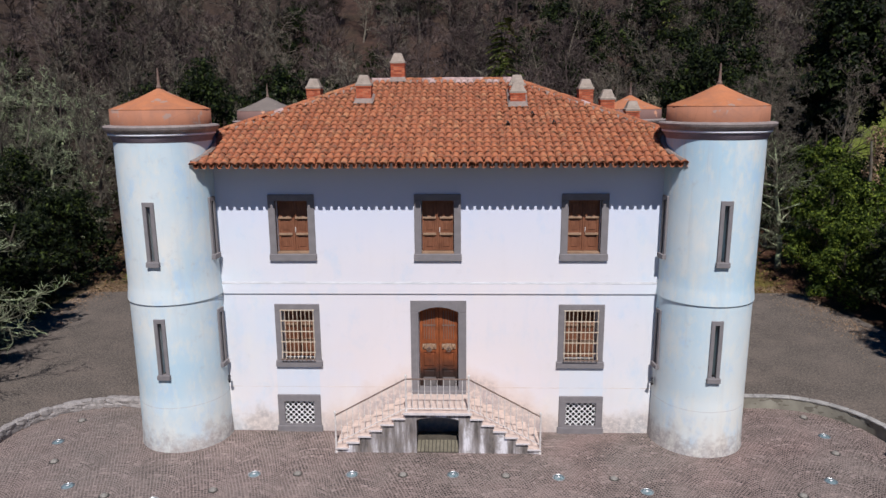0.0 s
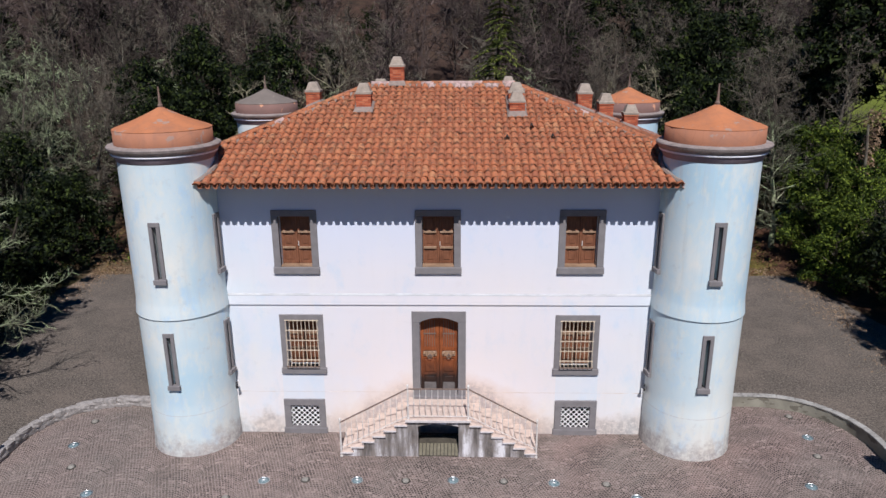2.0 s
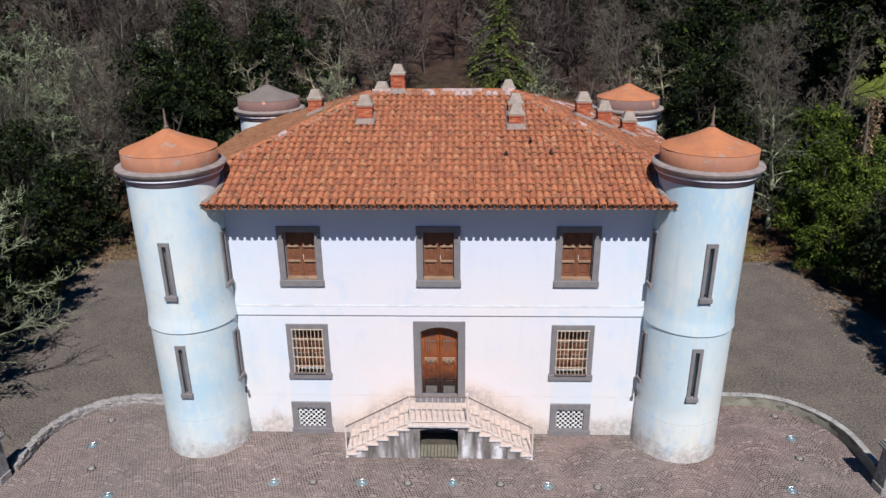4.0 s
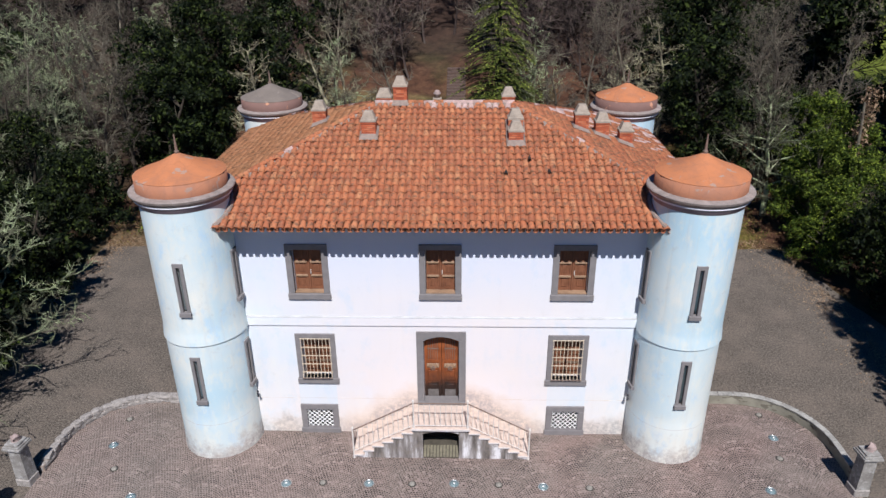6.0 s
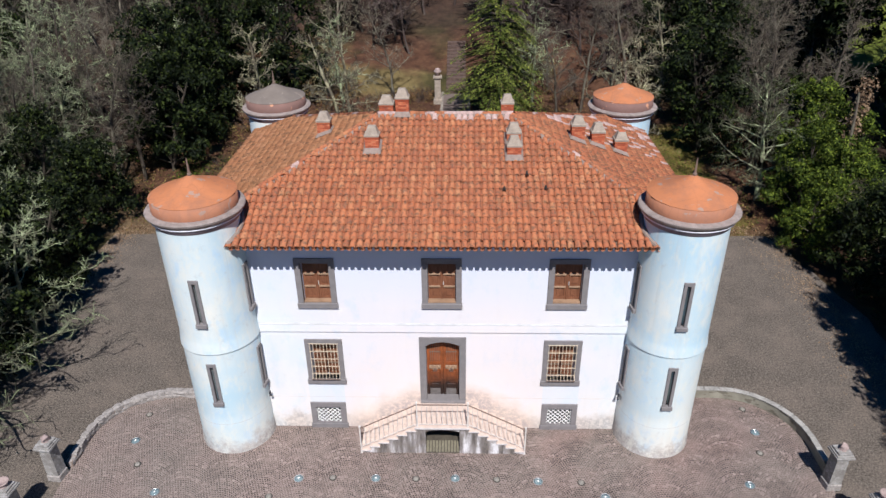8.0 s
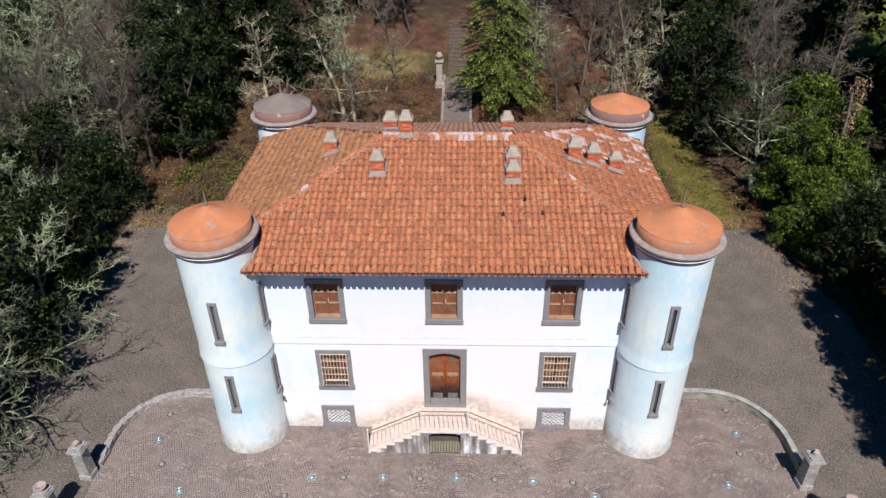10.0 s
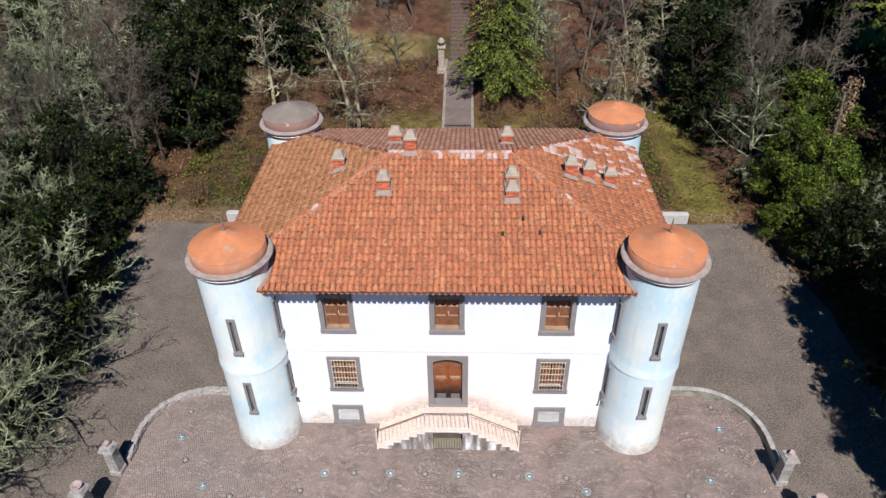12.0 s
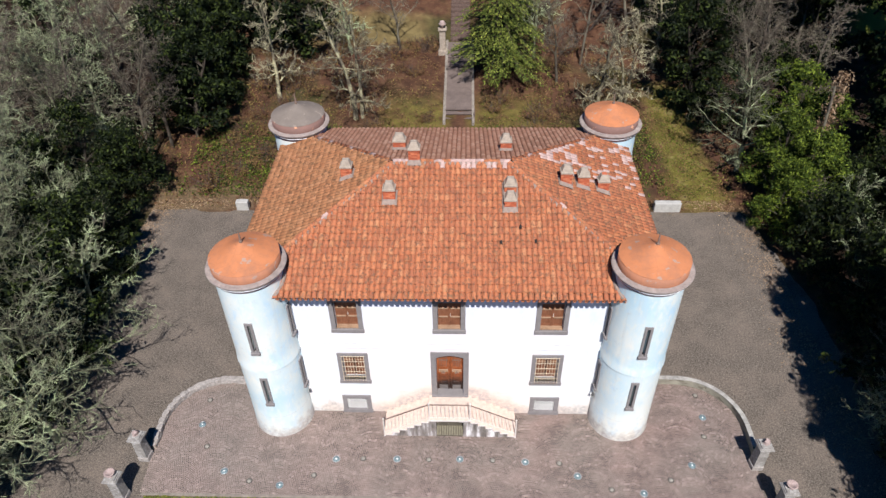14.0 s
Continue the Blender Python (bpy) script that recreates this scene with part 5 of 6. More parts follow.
# kerb along the front of the forecourt
kerb = tagged(part("kerb", Shape().box(-14.2, -4.86, -0.02, 14.2, -4.72, 0.03, 0.012), KERB_STONE), "worn stone kerb edging the cobbles", "kerb", kind="structure")


# ---- gate pillars ----
TERRA = plain("pale_terracotta", (0.38, 0.29, 0.265), 0.9, scale=6, vary=0.45, grain=30, bump=0.5)


LICHEN_STONE = Nodes("lichened_grey_stone", 0.95)
LICHEN_STONE = LICHEN_STONE.done(LICHEN_STONE.mix(LICHEN_STONE.ramp(LICHEN_STONE.noise(7, 5, 0.7), (0.5, 0.0), (0.64, 0.7)), LICHEN_STONE.ramp(LICHEN_STONE.noise(3, 4), (0.35, (0.19, 0.175, 0.16)), (0.65, (0.3, 0.285, 0.265))), (0.43, 0.42, 0.4)), bump=LICHEN_STONE.noise(22, 4), strength=0.6, distance=0.02)


def pillar(x, y, turn, ball):
    """A square stone gate pillar: plinth, tapering shaft, stepped capital and the stump of an ornament."""
    p = thing("gate_pillar", "weathered grey stone gate pillar with a stepped cap and terracotta stump", "pillar", "gate pillars", at=(x, y, 0))
    p.rotation_euler = (0, 0, radians(turn))
    part("plinth", Shape().box(-0.27, -0.27, -0.05, 0.27, 0.27, 0.28, 0.03), OLD_STONE, p)
    s = Shape()
    r = lambda a, z: [(-a, -a, z), (a, -a, z), (a, a, z), (-a, a, z)]
    s.add(r(0.235, 0.281) + r(0.215, 1.5), [(0, 1, 5, 4), (1, 2, 6, 5), (2, 3, 7, 6), (3, 0, 4, 7), (4, 5, 6, 7)])
    part("shaft", s, LICHEN_STONE, p, "grey stone shaft flecked with white lichen")
    c = Shape()
    for a, z0, z1 in ((0.25, 1.501, 1.55), (0.29, 1.551, 1.6), (0.335, 1.601, 1.68), (0.3, 1.681, 1.74), (0.25, 1.741, 1.82)):
        c.box(-a, -a, z0, a, a, z1, 0.015)
    part("capital", c, LICHEN_STONE, p, "stepped moulded stone cap")
    if ball:
        part("ornament", Shape().lathe([(0.15, 1.821), (0.16, 1.85), (0.12, 1.88), (0.15, 1.92), (0.22, 1.98), (0.24, 2.03), (0.215, 2.05), (0.17, 2.02), (0.09, 1.97), (0.01, 1.96)], 16).mesh("ornament", TERRA, True), TERRA, p, "broken terracotta bowl")
    else:
        part("ornament", smooth_by_angle(rough_lump(), 60), TERRA, p, "worn terracotta stump")


def rough_lump():
    s = Shape().lathe([(0.13, 1.815), (0.15, 1.88), (0.13, 1.97), (0.1, 2.04), (0.04, 2.07)], 9)
    s.v = [tuple(Vector(v) + noise.noise_vector(Vector(v) * 7) * 0.1 * (1 if v[2] > 1.85 else 0)) for v in s.v]
    return s.mesh("ornament", TERRA)


for x, y, turn, ball in ((14.38, -2.82, 4, False), (-14.64, -2.84, -6, False), (14.74, -5.0, 2, True), (-14.95, -4.96, -4, True)):
    pillar(x, y, turn, ball)


# ---- lights let into the paving ----
GLASS_PALE = Nodes("frosted_lamp_glass", 0.15)
GLASS_PALE.bsdf.inputs["Specular IOR Level"].default_value = 0.8
GLASS_PALE = GLASS_PALE.done(GLASS_PALE.ramp(GLASS_PALE.noise(12, 3), (0.3, (0.1, 0.15, 0.155)), (0.7, (0.24, 0.31, 0.32))))
lamp = thing("ground_lamp", "round glass ground lamp in a steel ring", "ground lamp", "ground lamps", at=(-12.46, -0.95, 0.012))
part("ring", Shape().lathe([(0.185, 0.0), (0.185, 0.012), (0.168, 0.016), (0.158, 0.006)], 24, close=False), STEEL, lamp)
part("glass", Shape().lathe([(0.155, 0.002), (0.155, 0.008), (0.1, 0.02), (0.05, 0.026), (0.005, 0.028)], 24, close=False).mesh("glass", GLASS_PALE, True), GLASS_PALE, lamp)
part("bulb", Shape().lathe([(0.035, 0.022), (0.035, 0.032), (0.02, 0.036), (0.004, 0.038)], 10, close=False), LATTICE, lamp)
for x, y in ((-10.65, -3.55), (-7.86, -4.24), (-5.42, -2.81), (-2.5, -2.76), (0.5, -2.72), (3.61, -2.82), (6.0, -3.53), (8.91, -4.36), (11.44, -2.87), (12.63, -0.13)):
    copy_thing(lamp, pose(x, y, 0.012))
SPOT_RING = plain("tarnished_ring", (0.075, 0.068, 0.058), 0.6, 0.3)
SPOT_DOME = plain("dusty_dome", (0.27, 0.25, 0.215), 0.7, scale=20, vary=0.4)
stud = thing("ground_spot", "small domed metal ground spot half covered with dust", "ground lamp", "small ground spots", at=(-12.5, 0.57, 0.012))
part("ring", Shape().lathe([(0.145, 0.0), (0.145, 0.012), (0.1, 0.016)], 18, close=False), SPOT_RING, stud)
part("dome", Shape().lathe([(0.108, 0.01), (0.1, 0.045), (0.065, 0.075), (0.004, 0.085)], 16, close=False).mesh("dome", SPOT_DOME, True), SPOT_DOME, stud, "dusty grey dome")
for x, y in ((-11.85, -2.21), (-9.33, -4.04), (-6.35, -3.69), (-4.13, -2.76), (-0.98, -2.77), (2.06, -2.76), (5.21, -2.86), (7.47, -4.19), (10.28, -3.66), (12.4, -1.26), (12.6, 1.24)):
    copy_thing(stud, pose(x, y, 0.012))

DARK_IRON = plain("dark_lamp_metal", (0.035, 0.035, 0.04), 0.5)
# small lamps on the tower corners
for sx in (-1, 1):
    w = thing("wall_lamp", "small dark metal wall lamp on the tower corner", "wall lamp", "wall lamps", at=(sx * 6.87, -0.3, 1.98))
    part("bracket", Shape().box(-0.03, -0.03, -0.12, 0.03, 0.06, 0.12, 0.008), DARK_IRON, w)
    part("head", Shape().tube([(0, -0.03, 0.05), (-sx * 0.02, -0.06, 0.04), (-sx * 0.04, -0.1, 0.0)], [0.03, 0.045, 0.05], 8), DARK_IRON, w)

# ---- the garden behind ----
path_s = Shape()
path_pts = [(x, y, height(0, y) + 0.07) for y in np.arange(29.6, 40.13, 0.8) for x in (-1.05, 1.2)]
path_s.add(path_pts, [(2 * i, 2 * i + 1, 2 * i + 3, 2 * i + 2) for i in range(len(path_pts) // 2 - 1)])
PATH_STONE = plain("pale_path_stone", (0.15, 0.115, 0.1), 0.9, scale=2, vary=0.25, grain=14, bump=0.4)
garden_path = tagged(part("garden_path", path_s, PATH_STONE), "straight pale stone garden path climbing the slope", "path", kind="structure")
for x in (-1.05, 1.3):
    pts = [Vector((x, y, height(0, y))) for y in np.arange(27.6, 40.23, 0.7)]
    s = Shape()
    for p in pts:
        s.v += [(p.x - 0.11, p.y, p.z - 0.1), (p.x + 0.11, p.y, p.z - 0.1), (p.x + 0.11, p.y, p.z + 0.16), (p.x - 0.11, p.y, p.z + 0.16)]
    s.f = [(i * 4 + k, i * 4 + (k + 1) % 4, i * 4 + 4 + (k + 1) % 4, i * 4 + 4 + k) for i in range(len(pts) - 1) for k in range(4)] + [(0, 1, 2, 3)]
    part("path_edge", s, KERB_STONE, garden_path)
# risers much darker than the treads, so that each step shows
STEP_RISER = plain("dark_riser", (0.06, 0.045, 0.038), 0.95, scale=5, vary=0.4, grain=20)
for k in range(4):
    z = height(0, 29.6) - 0.44 + k * 0.17
    st = part("path_step", Shape().box(-1.05, 27.95 + k * 0.45, -0.2, 1.2, 28.45 + k * 0.45, z, 0.012), PATH_STONE, garden_path)
    part("riser", Shape().box(-1.04, 27.935 + k * 0.45, z - 0.16, 1.19, 27.948 + k * 0.45, z - 0.02), STEP_RISER, st)
for k in range(3):
    y = 35.6 + k * 0.75
    z = height(0, y) + 0.14
    st = part("path_step", Shape().box(-1.04, y, z - 0.5, 1.19, y + 0.35, z, 0.012), PATH_STONE, garden_path)
    part("riser", Shape().box(-1.03, y - 0.015, z - 0.16, 1.18, y - 0.002, z - 0.02), STEP_RISER, st)
post = thing("path_post", "thin dark iron post beside the garden path", "post", at=(1.42, 28.1, height(1.3, 28.1)))
part("rod", Shape().tube([(0, 0, -0.2), (0, 0, 1.1)], 0.035, 6), IRON_RUST, post)
part("knob", Shape().lathe([(0.02, 1.1), (0.06, 1.14), (0.05, 1.2), (0.01, 1.23)], 8), IRON_RUST, post)
upper = thing("garden_steps", "worn stone steps climbing the wooded slope", "steps")
STEP_DARK = plain("leaf_strewn_stone", (0.12, 0.08, 0.065), 0.95, scale=5, vary=0.6, grain=12, bump=0.5)
for k in range(14):
    y = 40.23 + k * 0.62
    z0 = height(0, 40.23) + 0.1
    part("step", Shape().box(-0.75, y, height(0, y) - 0.3, 1.05, y + 0.7, max(height(0, y + 0.6), z0) + 0.06, 0.015), STEP_DARK, upper)
gp = thing("garden_pillar", "slender pale stone garden pillar topped with a terracotta urn", "pillar", at=(-1.42, 38.12, height(-1.4, 38.1)))
part("base", Shape().box(-0.38, -0.38, -0.3, 0.38, 0.38, 0.35, 0.03), CONCRETE, gp)
part("shaft", Shape().box(-0.27, -0.27, 0.351, 0.27, 0.27, 2.2, 0.02), CONCRETE, gp)
part("cap", Shape().box(-0.38, -0.38, 2.201, 0.38, 0.38, 2.36, 0.03), CONCRETE, gp)
part("urn", Shape().lathe([(0.18, 2.361), (0.12, 2.5), (0.28, 2.62), (0.34, 2.78), (0.2, 2.86), (0.22, 2.95), (0.08, 3.02)], 16).mesh("urn", TERRA, True), TERRA, gp, "terracotta urn")
WHITEWASH = plain("stained_whitewash", (0.42, 0.41, 0.385), 0.9, scale=3, vary=0.3, grain=25, bump=0.4)
for x0, x1 in ((-15.35, -14.5), (13.7, 15.5)):
    tagged(part("garden_wall", Shape().box(x0, 16.97, -0.05, x1, 17.40, 0.7, 0.04), WHITEWASH), "short whitewashed wall stub beside the drive", "wall", kind="structure")
sign = thing("garden_sign", "small tan wooden notice board on a post", "sign", at=(-4.6, 25.20, height(-4.6, 25.20)))
part("post", Shape().box(-0.03, -0.03, -0.2, 0.03, 0.03, 0.75, 0.005), SHUTTER, sign)
part("board", Shape().box(-0.4, -0.05, 0.55, 0.4, -0.03, 0.95, 0.006).moved(pose(0, 0, 0, -12, 6, 0)), SHUTTER_PALE, sign)


# ---- trees ----
def limb(s, p, d, r, length, steps, rnd, wander, lift, r_end=0.55, n=5):
    """One limb that wanders; returns its points, directions and radii."""
    pts, dirs, rad = [p.copy()], [d.copy()], [r]
    for k in range(steps):
        d = (d + Vector((rnd.uniform(-1, 1), rnd.uniform(-1, 1), rnd.uniform(-1, 1) + lift)) * wander).normalized()
        p = p + d * (length / steps)
        pts.append(p.copy())
        dirs.append(d.copy())
        rad.append(r * (1 - (1 - r_end) * (k + 1) / steps))
    s.tube(pts, rad, n, cap=False)
    return pts, dirs, rad


def side_dir(d, rnd, angle):
    a = d.orthogonal().normalized()
    a.rotate(Matrix.Rotation(rnd.uniform(0, 2 * math.pi), 3, d))
    return (d * math.cos(angle) + a * math.sin(angle)).normalized()


def twig(s, p, d, r, length):
    """A thin tapering three-sided twig."""
    a = d.orthogonal().normalized() * r
    b = d.cross(a)
    s.add([tuple(p + a), tuple(p - a * 0.5 + b * 0.87), tuple(p - a * 0.5 - b * 0.87), tuple(p + d * length)], [(0, 1, 3), (1, 2, 3), (2, 0, 3)])


def bare_tree(seed, tall, spread, subs, twigs, trunk_r=0.17, forks=1, first=3, fine=0.012, lift=0.35, coarse=0, gnarl=1.0):
    """Trunk and limbs in one shape, the mesh of fine branches and twigs in another."""
    rnd = random.Random(seed)
    trunk, crown = Shape(), Shape()
    tips = []
    for f in range(forks):
        d = Vector((rnd.uniform(-0.3, 0.3), rnd.uniform(-0.3, 0.3), 1)).normalized()
        pts, dirs, rad = limb(trunk, Vector((0.25 * f, 0.1 * f, -0.4)), d, trunk_r * (1 if f == 0 else 0.75), tall * rnd.uniform(0.8, 1.0), 9, rnd, 0.13, 0.5, 0.2, 7)
        for i in range(first, 10):
            for _ in range(2 if i < 8 else 3):
                tips.append((pts[i], side_dir(dirs[i], rnd, rnd.uniform(0.6, 1.15)), rad[i] * 0.55, tall * spread * rnd.uniform(0.22, 0.42) * (1.15 - i / 14)))
    for p, d, r, length in tips:
        q, qd, qr = limb(trunk, p, d, max(r, 0.026), length, 5, rnd, 0.25 * gnarl, lift, 0.35, 4)
        for i in range(1, 6):
            for _ in range(2):
                l2 = length * rnd.uniform(0.3, 0.6)
                w, wd, wr = limb(crown, q[i], side_dir(qd[i], rnd, rnd.uniform(0.5, 1.1)), max(qr[i] * 0.6, fine * 1.5), l2, 3 - coarse, rnd, 0.3 * gnarl, lift * 0.7, 0.5, 3)
                for k in range(subs):
                    j = k % (4 - coarse)
                    v, vd, vr = limb(crown, w[j], side_dir(wd[j], rnd, rnd.uniform(0.4, 1.2)), fine, l2 * rnd.uniform(0.35, 0.8), 2 - coarse, rnd, 0.35 * gnarl, 0.15, 0.6, 3)
                    for m in range(twigs):
                        e = m % (len(v) - 1)
                        o = v[e].lerp(v[e + 1], rnd.random())
                        twig(crown, o, side_dir(vd[e], rnd, rnd.uniform(0.3, 1.2)), fine * 0.75, l2 * rnd.uniform(0.2, 0.5))
    return trunk, crown, None


def spreading_tree(seed, tall, reach, limbs=13, subs=8, sprigs=6, twigs=4, fine=0.012, low=0.22, trunk_r=0.2, stems=1, rise=0.35):
    """An old bare tree: crooked stems, long wandering limbs, flat sprays of knotty side shoots and short stubby twigs."""
    rnd = random.Random(seed)
    trunk, crown = Shape(), Shape()
    for f in range(stems):
        lean = Vector((rnd.uniform(-0.13, 0.13), rnd.uniform(-0.13, 0.13), 1)).normalized()
        pts, dirs, rad = limb(trunk, Vector((0.5 * f, 0.2 * f, -0.4)), lean, trunk_r * (0.75 ** f), tall * rnd.uniform(0.78, 0.92), 10, rnd, 0.14, 0.45, 0.22, 7)
        for k in range(limbs):
            h = low + (1 - low) * (k + rnd.random()) / limbs
            i = min(10, max(1, round(h * 10)))
            a = k * 2.4 + rnd.uniform(-0.6, 0.6)
            up = rise + 0.9 * max(0.0, h - 0.45) + rnd.uniform(-0.25, 0.25)
            d = Vector((math.cos(a), math.sin(a), up)).normalized()
            length = reach * (1.12 - 0.55 * h) * rnd.uniform(0.7, 1.15)
            q, qd, qr = limb(trunk, pts[i], d, max(0.03, rad[i] * 0.5), length, 8, rnd, 0.22, 0.0, 0.25, 4)
            for j in range(subs):
                i2 = min(8, 1 + int(7.5 * (j + rnd.random()) / subs))
                l2 = length * rnd.uniform(0.25, 0.5) * (1.15 - 0.07 * i2)
                w, wd, wr = limb(crown, q[i2], side_dir(qd[i2], rnd, rnd.uniform(0.5, 1.0)), max(fine * 1.5, qr[i2] * 0.55), l2, 5, rnd, 0.33, 0.1, 0.5, 3)
                for m in range(sprigs):
                    i3 = min(5, 1 + int(4.9 * (m + rnd.random()) / sprigs))
                    l3 = l2 * rnd.uniform(0.25, 0.55)
                    v, vd, vr = limb(crown, w[i3], side_dir(wd[i3], rnd, rnd.uniform(0.5, 1.1)), fine, l3, 2, rnd, 0.4, 0.15, 0.7, 3)
                    for e in range(twigs):
                        o = v[e % 2].lerp(v[e % 2 + 1], rnd.random())
                        twig(crown, o, side_dir(vd[e % 2], rnd, rnd.uniform(0.5, 1.2)), fine * 0.9, min(0.34, l3 * rnd.uniform(0.3, 0.7)))
    return trunk, crown, None


def leaf_cloud(s, centre, radius, count, size, rnd, flat=0.8):
    """Many small leaf sprays scattered through an uneven clump."""
    for _ in range(count):
        v = Vector((rnd.gauss(0, 1), rnd.gauss(0, 1), rnd.gauss(0, 1))).normalized()
        k = rnd.random() ** 0.45
        p = centre + Vector((v.x, v.y, v.z * flat)) * radius * k
        n = (v + Vector((rnd.uniform(-1, 1), rnd.uniform(-1, 1), rnd.uniform(-0.6, 1.2))) * 0.9).normalized()
        a = n.orthogonal().normalized()
        a.rotate(Matrix.Rotation(rnd.uniform(0, 6.3), 3, n))
        b = n.cross(a)
        l_, w = size * rnd.uniform(0.7, 1.4), size * rnd.uniform(0.3, 0.55)
        s.add([tuple(p - a * l_), tuple(p - b * w + n * w * 0.3), tuple(p + a * l_), tuple(p + b * w + n * w * 0.3)], [(0, 1, 2, 3)])


def leafy_tree(seed, tall, width, clumps, per, size, trunk_r=0.2, low=0.25):
    """An evergreen: trunk, limbs, and clumps of leaves at the limbs' ends."""
    rnd = random.Random(seed)
    trunk, limbs, crown = Shape(), Shape(), Shape()
    pts, dirs, rad = limb(trunk, Vector((0, 0, -0.4)), Vector((rnd.uniform(-0.1, 0.1), rnd.uniform(-0.1, 0.1), 1)), trunk_r, tall * 0.85, 8, rnd, 0.1, 0.4, 0.25, 7)
    for k in range(clumps):
        h = low + (1 - low) * (k + rnd.random()) / clumps
        i = min(8, max(1, int(h * 8)))
        bulge = math.sin(math.pi * min(0.97, 0.25 + 0.72 * (h - low) / (1 - low))) ** 0.7
        a = k * 2.4 + rnd.uniform(-0.5, 0.5)
        reach = width * bulge * rnd.uniform(0.35, 1.0)
        c = Vector((math.cos(a) * reach, math.sin(a) * reach, tall * h + rnd.uniform(-0.4, 0.4)))
        limb(limbs, pts[i], (c - pts[i]).normalized(), max(0.03, rad[i] * 0.4), (c - pts[i]).length, 3, rnd, 0.08, 0, 0.3, 4)
        w = width * rnd.uniform(0.22, 0.4)
        leaf_cloud(crown, c, w, per, size, rnd)
        leaf_cloud(crown, c, w * 0.62, per // 3, size * 1.7, rnd)
        for _ in range(3):
            d = Vector((rnd.uniform(-1, 1), rnd.uniform(-1, 1), rnd.uniform(-0.3, 1))).normalized()
            leaf_cloud(crown, c + d * width * rnd.uniform(0.25, 0.45), width * 0.12, per // 8, size, rnd)
    return trunk, crown, limbs


def conifer(seed, tall, width, tiers, per, fine=1.0):
    """A cedar: drooping tiers of flat sprays round a straight trunk."""
    rnd = random.Random(seed)
    trunk, limbs, crown = Shape(), Shape(), Shape()
    limb(trunk, Vector((0, 0, -0.4)), Vector((0, 0, 1)), 0.26, tall + 0.3, 8, rnd, 0.02, 1, 0.1, 8)
    for t in range(tiers):
        h = 0.13 + 0.86 * t / tiers
        for k in range(max(3, int(8 * (1 - h) + 3))):
            a = rnd.uniform(0, 6.28)
            reach = width * (1 - h) ** 0.75 * rnd.uniform(0.65, 1.1) + 0.25
            p0 = Vector((0, 0, tall * h))
            pts = [p0 + Vector((math.cos(a) * reach * f, math.sin(a) * reach * f, reach * (0.14 * f - 0.42 * f * f))) for f in (0, 0.5, 1.0)]
            limbs.tube(pts, [0.05 * (1 - h) + 0.015, 0.025, 0.008], 3, cap=False)
            for _ in range(per):
                f = rnd.uniform(0.2, 1.05)
                q = p0 + Vector((math.cos(a) * reach * f, math.sin(a) * reach * f, reach * (0.14 * f - 0.42 * f * f)))
                o = Vector((-math.sin(a), math.cos(a), 0)) * rnd.uniform(-1, 1) * reach * 0.26 * (1.25 - f)
                d = (Vector((math.cos(a), math.sin(a), 0)) * 0.7 + o.normalized() * 0.6 + Vector((0, 0, rnd.uniform(-0.7, 0.15)))).normalized()
                b = d.cross(Vector((0, 0, 1))).normalized()
                l_, w = rnd.uniform(0.2, 0.45) * fine, rnd.uniform(0.05, 0.1) * fine
                q = q + o
                crown.add([tuple(q), tuple(q + d * l_ * 0.5 + b * w), tuple(q + d * l_), tuple(q + d * l_ * 0.5 - b * w)], [(0, 1, 2, 3)])
    return trunk, crown, limbs


def raw(name, shape, mat):
    me = bpy.data.meshes.new(name)
    me.from_pydata(shape.v, [], shape.f)
    me.materials.append(mat)
    return me


def tree(name, label, category, shapes, bark, leaf_mat, group):
    t = thing(name, label, category, group, at=(0, -200, -30))
    trunk = raw("trunk", shapes[0], bark)
    trunk.shade_smooth()
    part("trunk", trunk, bark, t)
    part("crown", raw("crown", shapes[1], leaf_mat), leaf_mat, t)
    if shapes[2]:
        tagged(part("branchwork", raw("branchwork", shapes[2], bark), bark, t), kind="stuff")
    return t


BARE = "bare winter tree with pale lichen-grey branches", "tree"
lichen_trees = [tree("bare_tree", *BARE, spreading_tree(q, h, w, 14, 8, 6, 4, 0.018, 0.25, 0.18, f, 0.45), BARK_LICHEN, BARK_LICHEN, "bare trees") for q, h, w, f in ((1, 9.0, 3.4, 1), (2, 8.0, 3.2, 1), (3, 10.0, 3.3, 1))]
garden_trees = [tree("bare_tree", "old bare garden tree crusted with pale beige lichen", "tree", spreading_tree(q, h, w, n_, 7, 5, 4, 0.019, 0.2, 0.2, f, 0.2), BARK_PALE, BARK_PALE, "bare trees") for q, h, w, f, n_ in ((71, 11.5, 2.9, 2, 15), (8, 11.5, 2.9, 1, 20))]
near_lichen = [tree("bare_tree", *BARE, spreading_tree(q, h, w, 17, 9, 6, 4, 0.014, lo, 0.21, f, up), BARK_LICHEN, BARK_LICHEN, "bare trees") for q, h, w, lo, f, up in ((4, 8.5, 4.0, 0.22, 1, 0.3), (5, 7.5, 3.7, 0.28, 2, 0.35), (6, 9.5, 4.2, 0.2, 1, 0.25))]
grey_trees = [tree("bare_tree", "bare winter tree with grey-brown branches", "tree", spreading_tree(q, h, w, 16, 8, 6, 4, 0.0105, 0.3, 0.17, 1, 0.7), BARK, BARK, "bare trees") for q, h, w in ((11, 12, 3.8), (12, 11, 3.6), (13, 13, 3.8))]
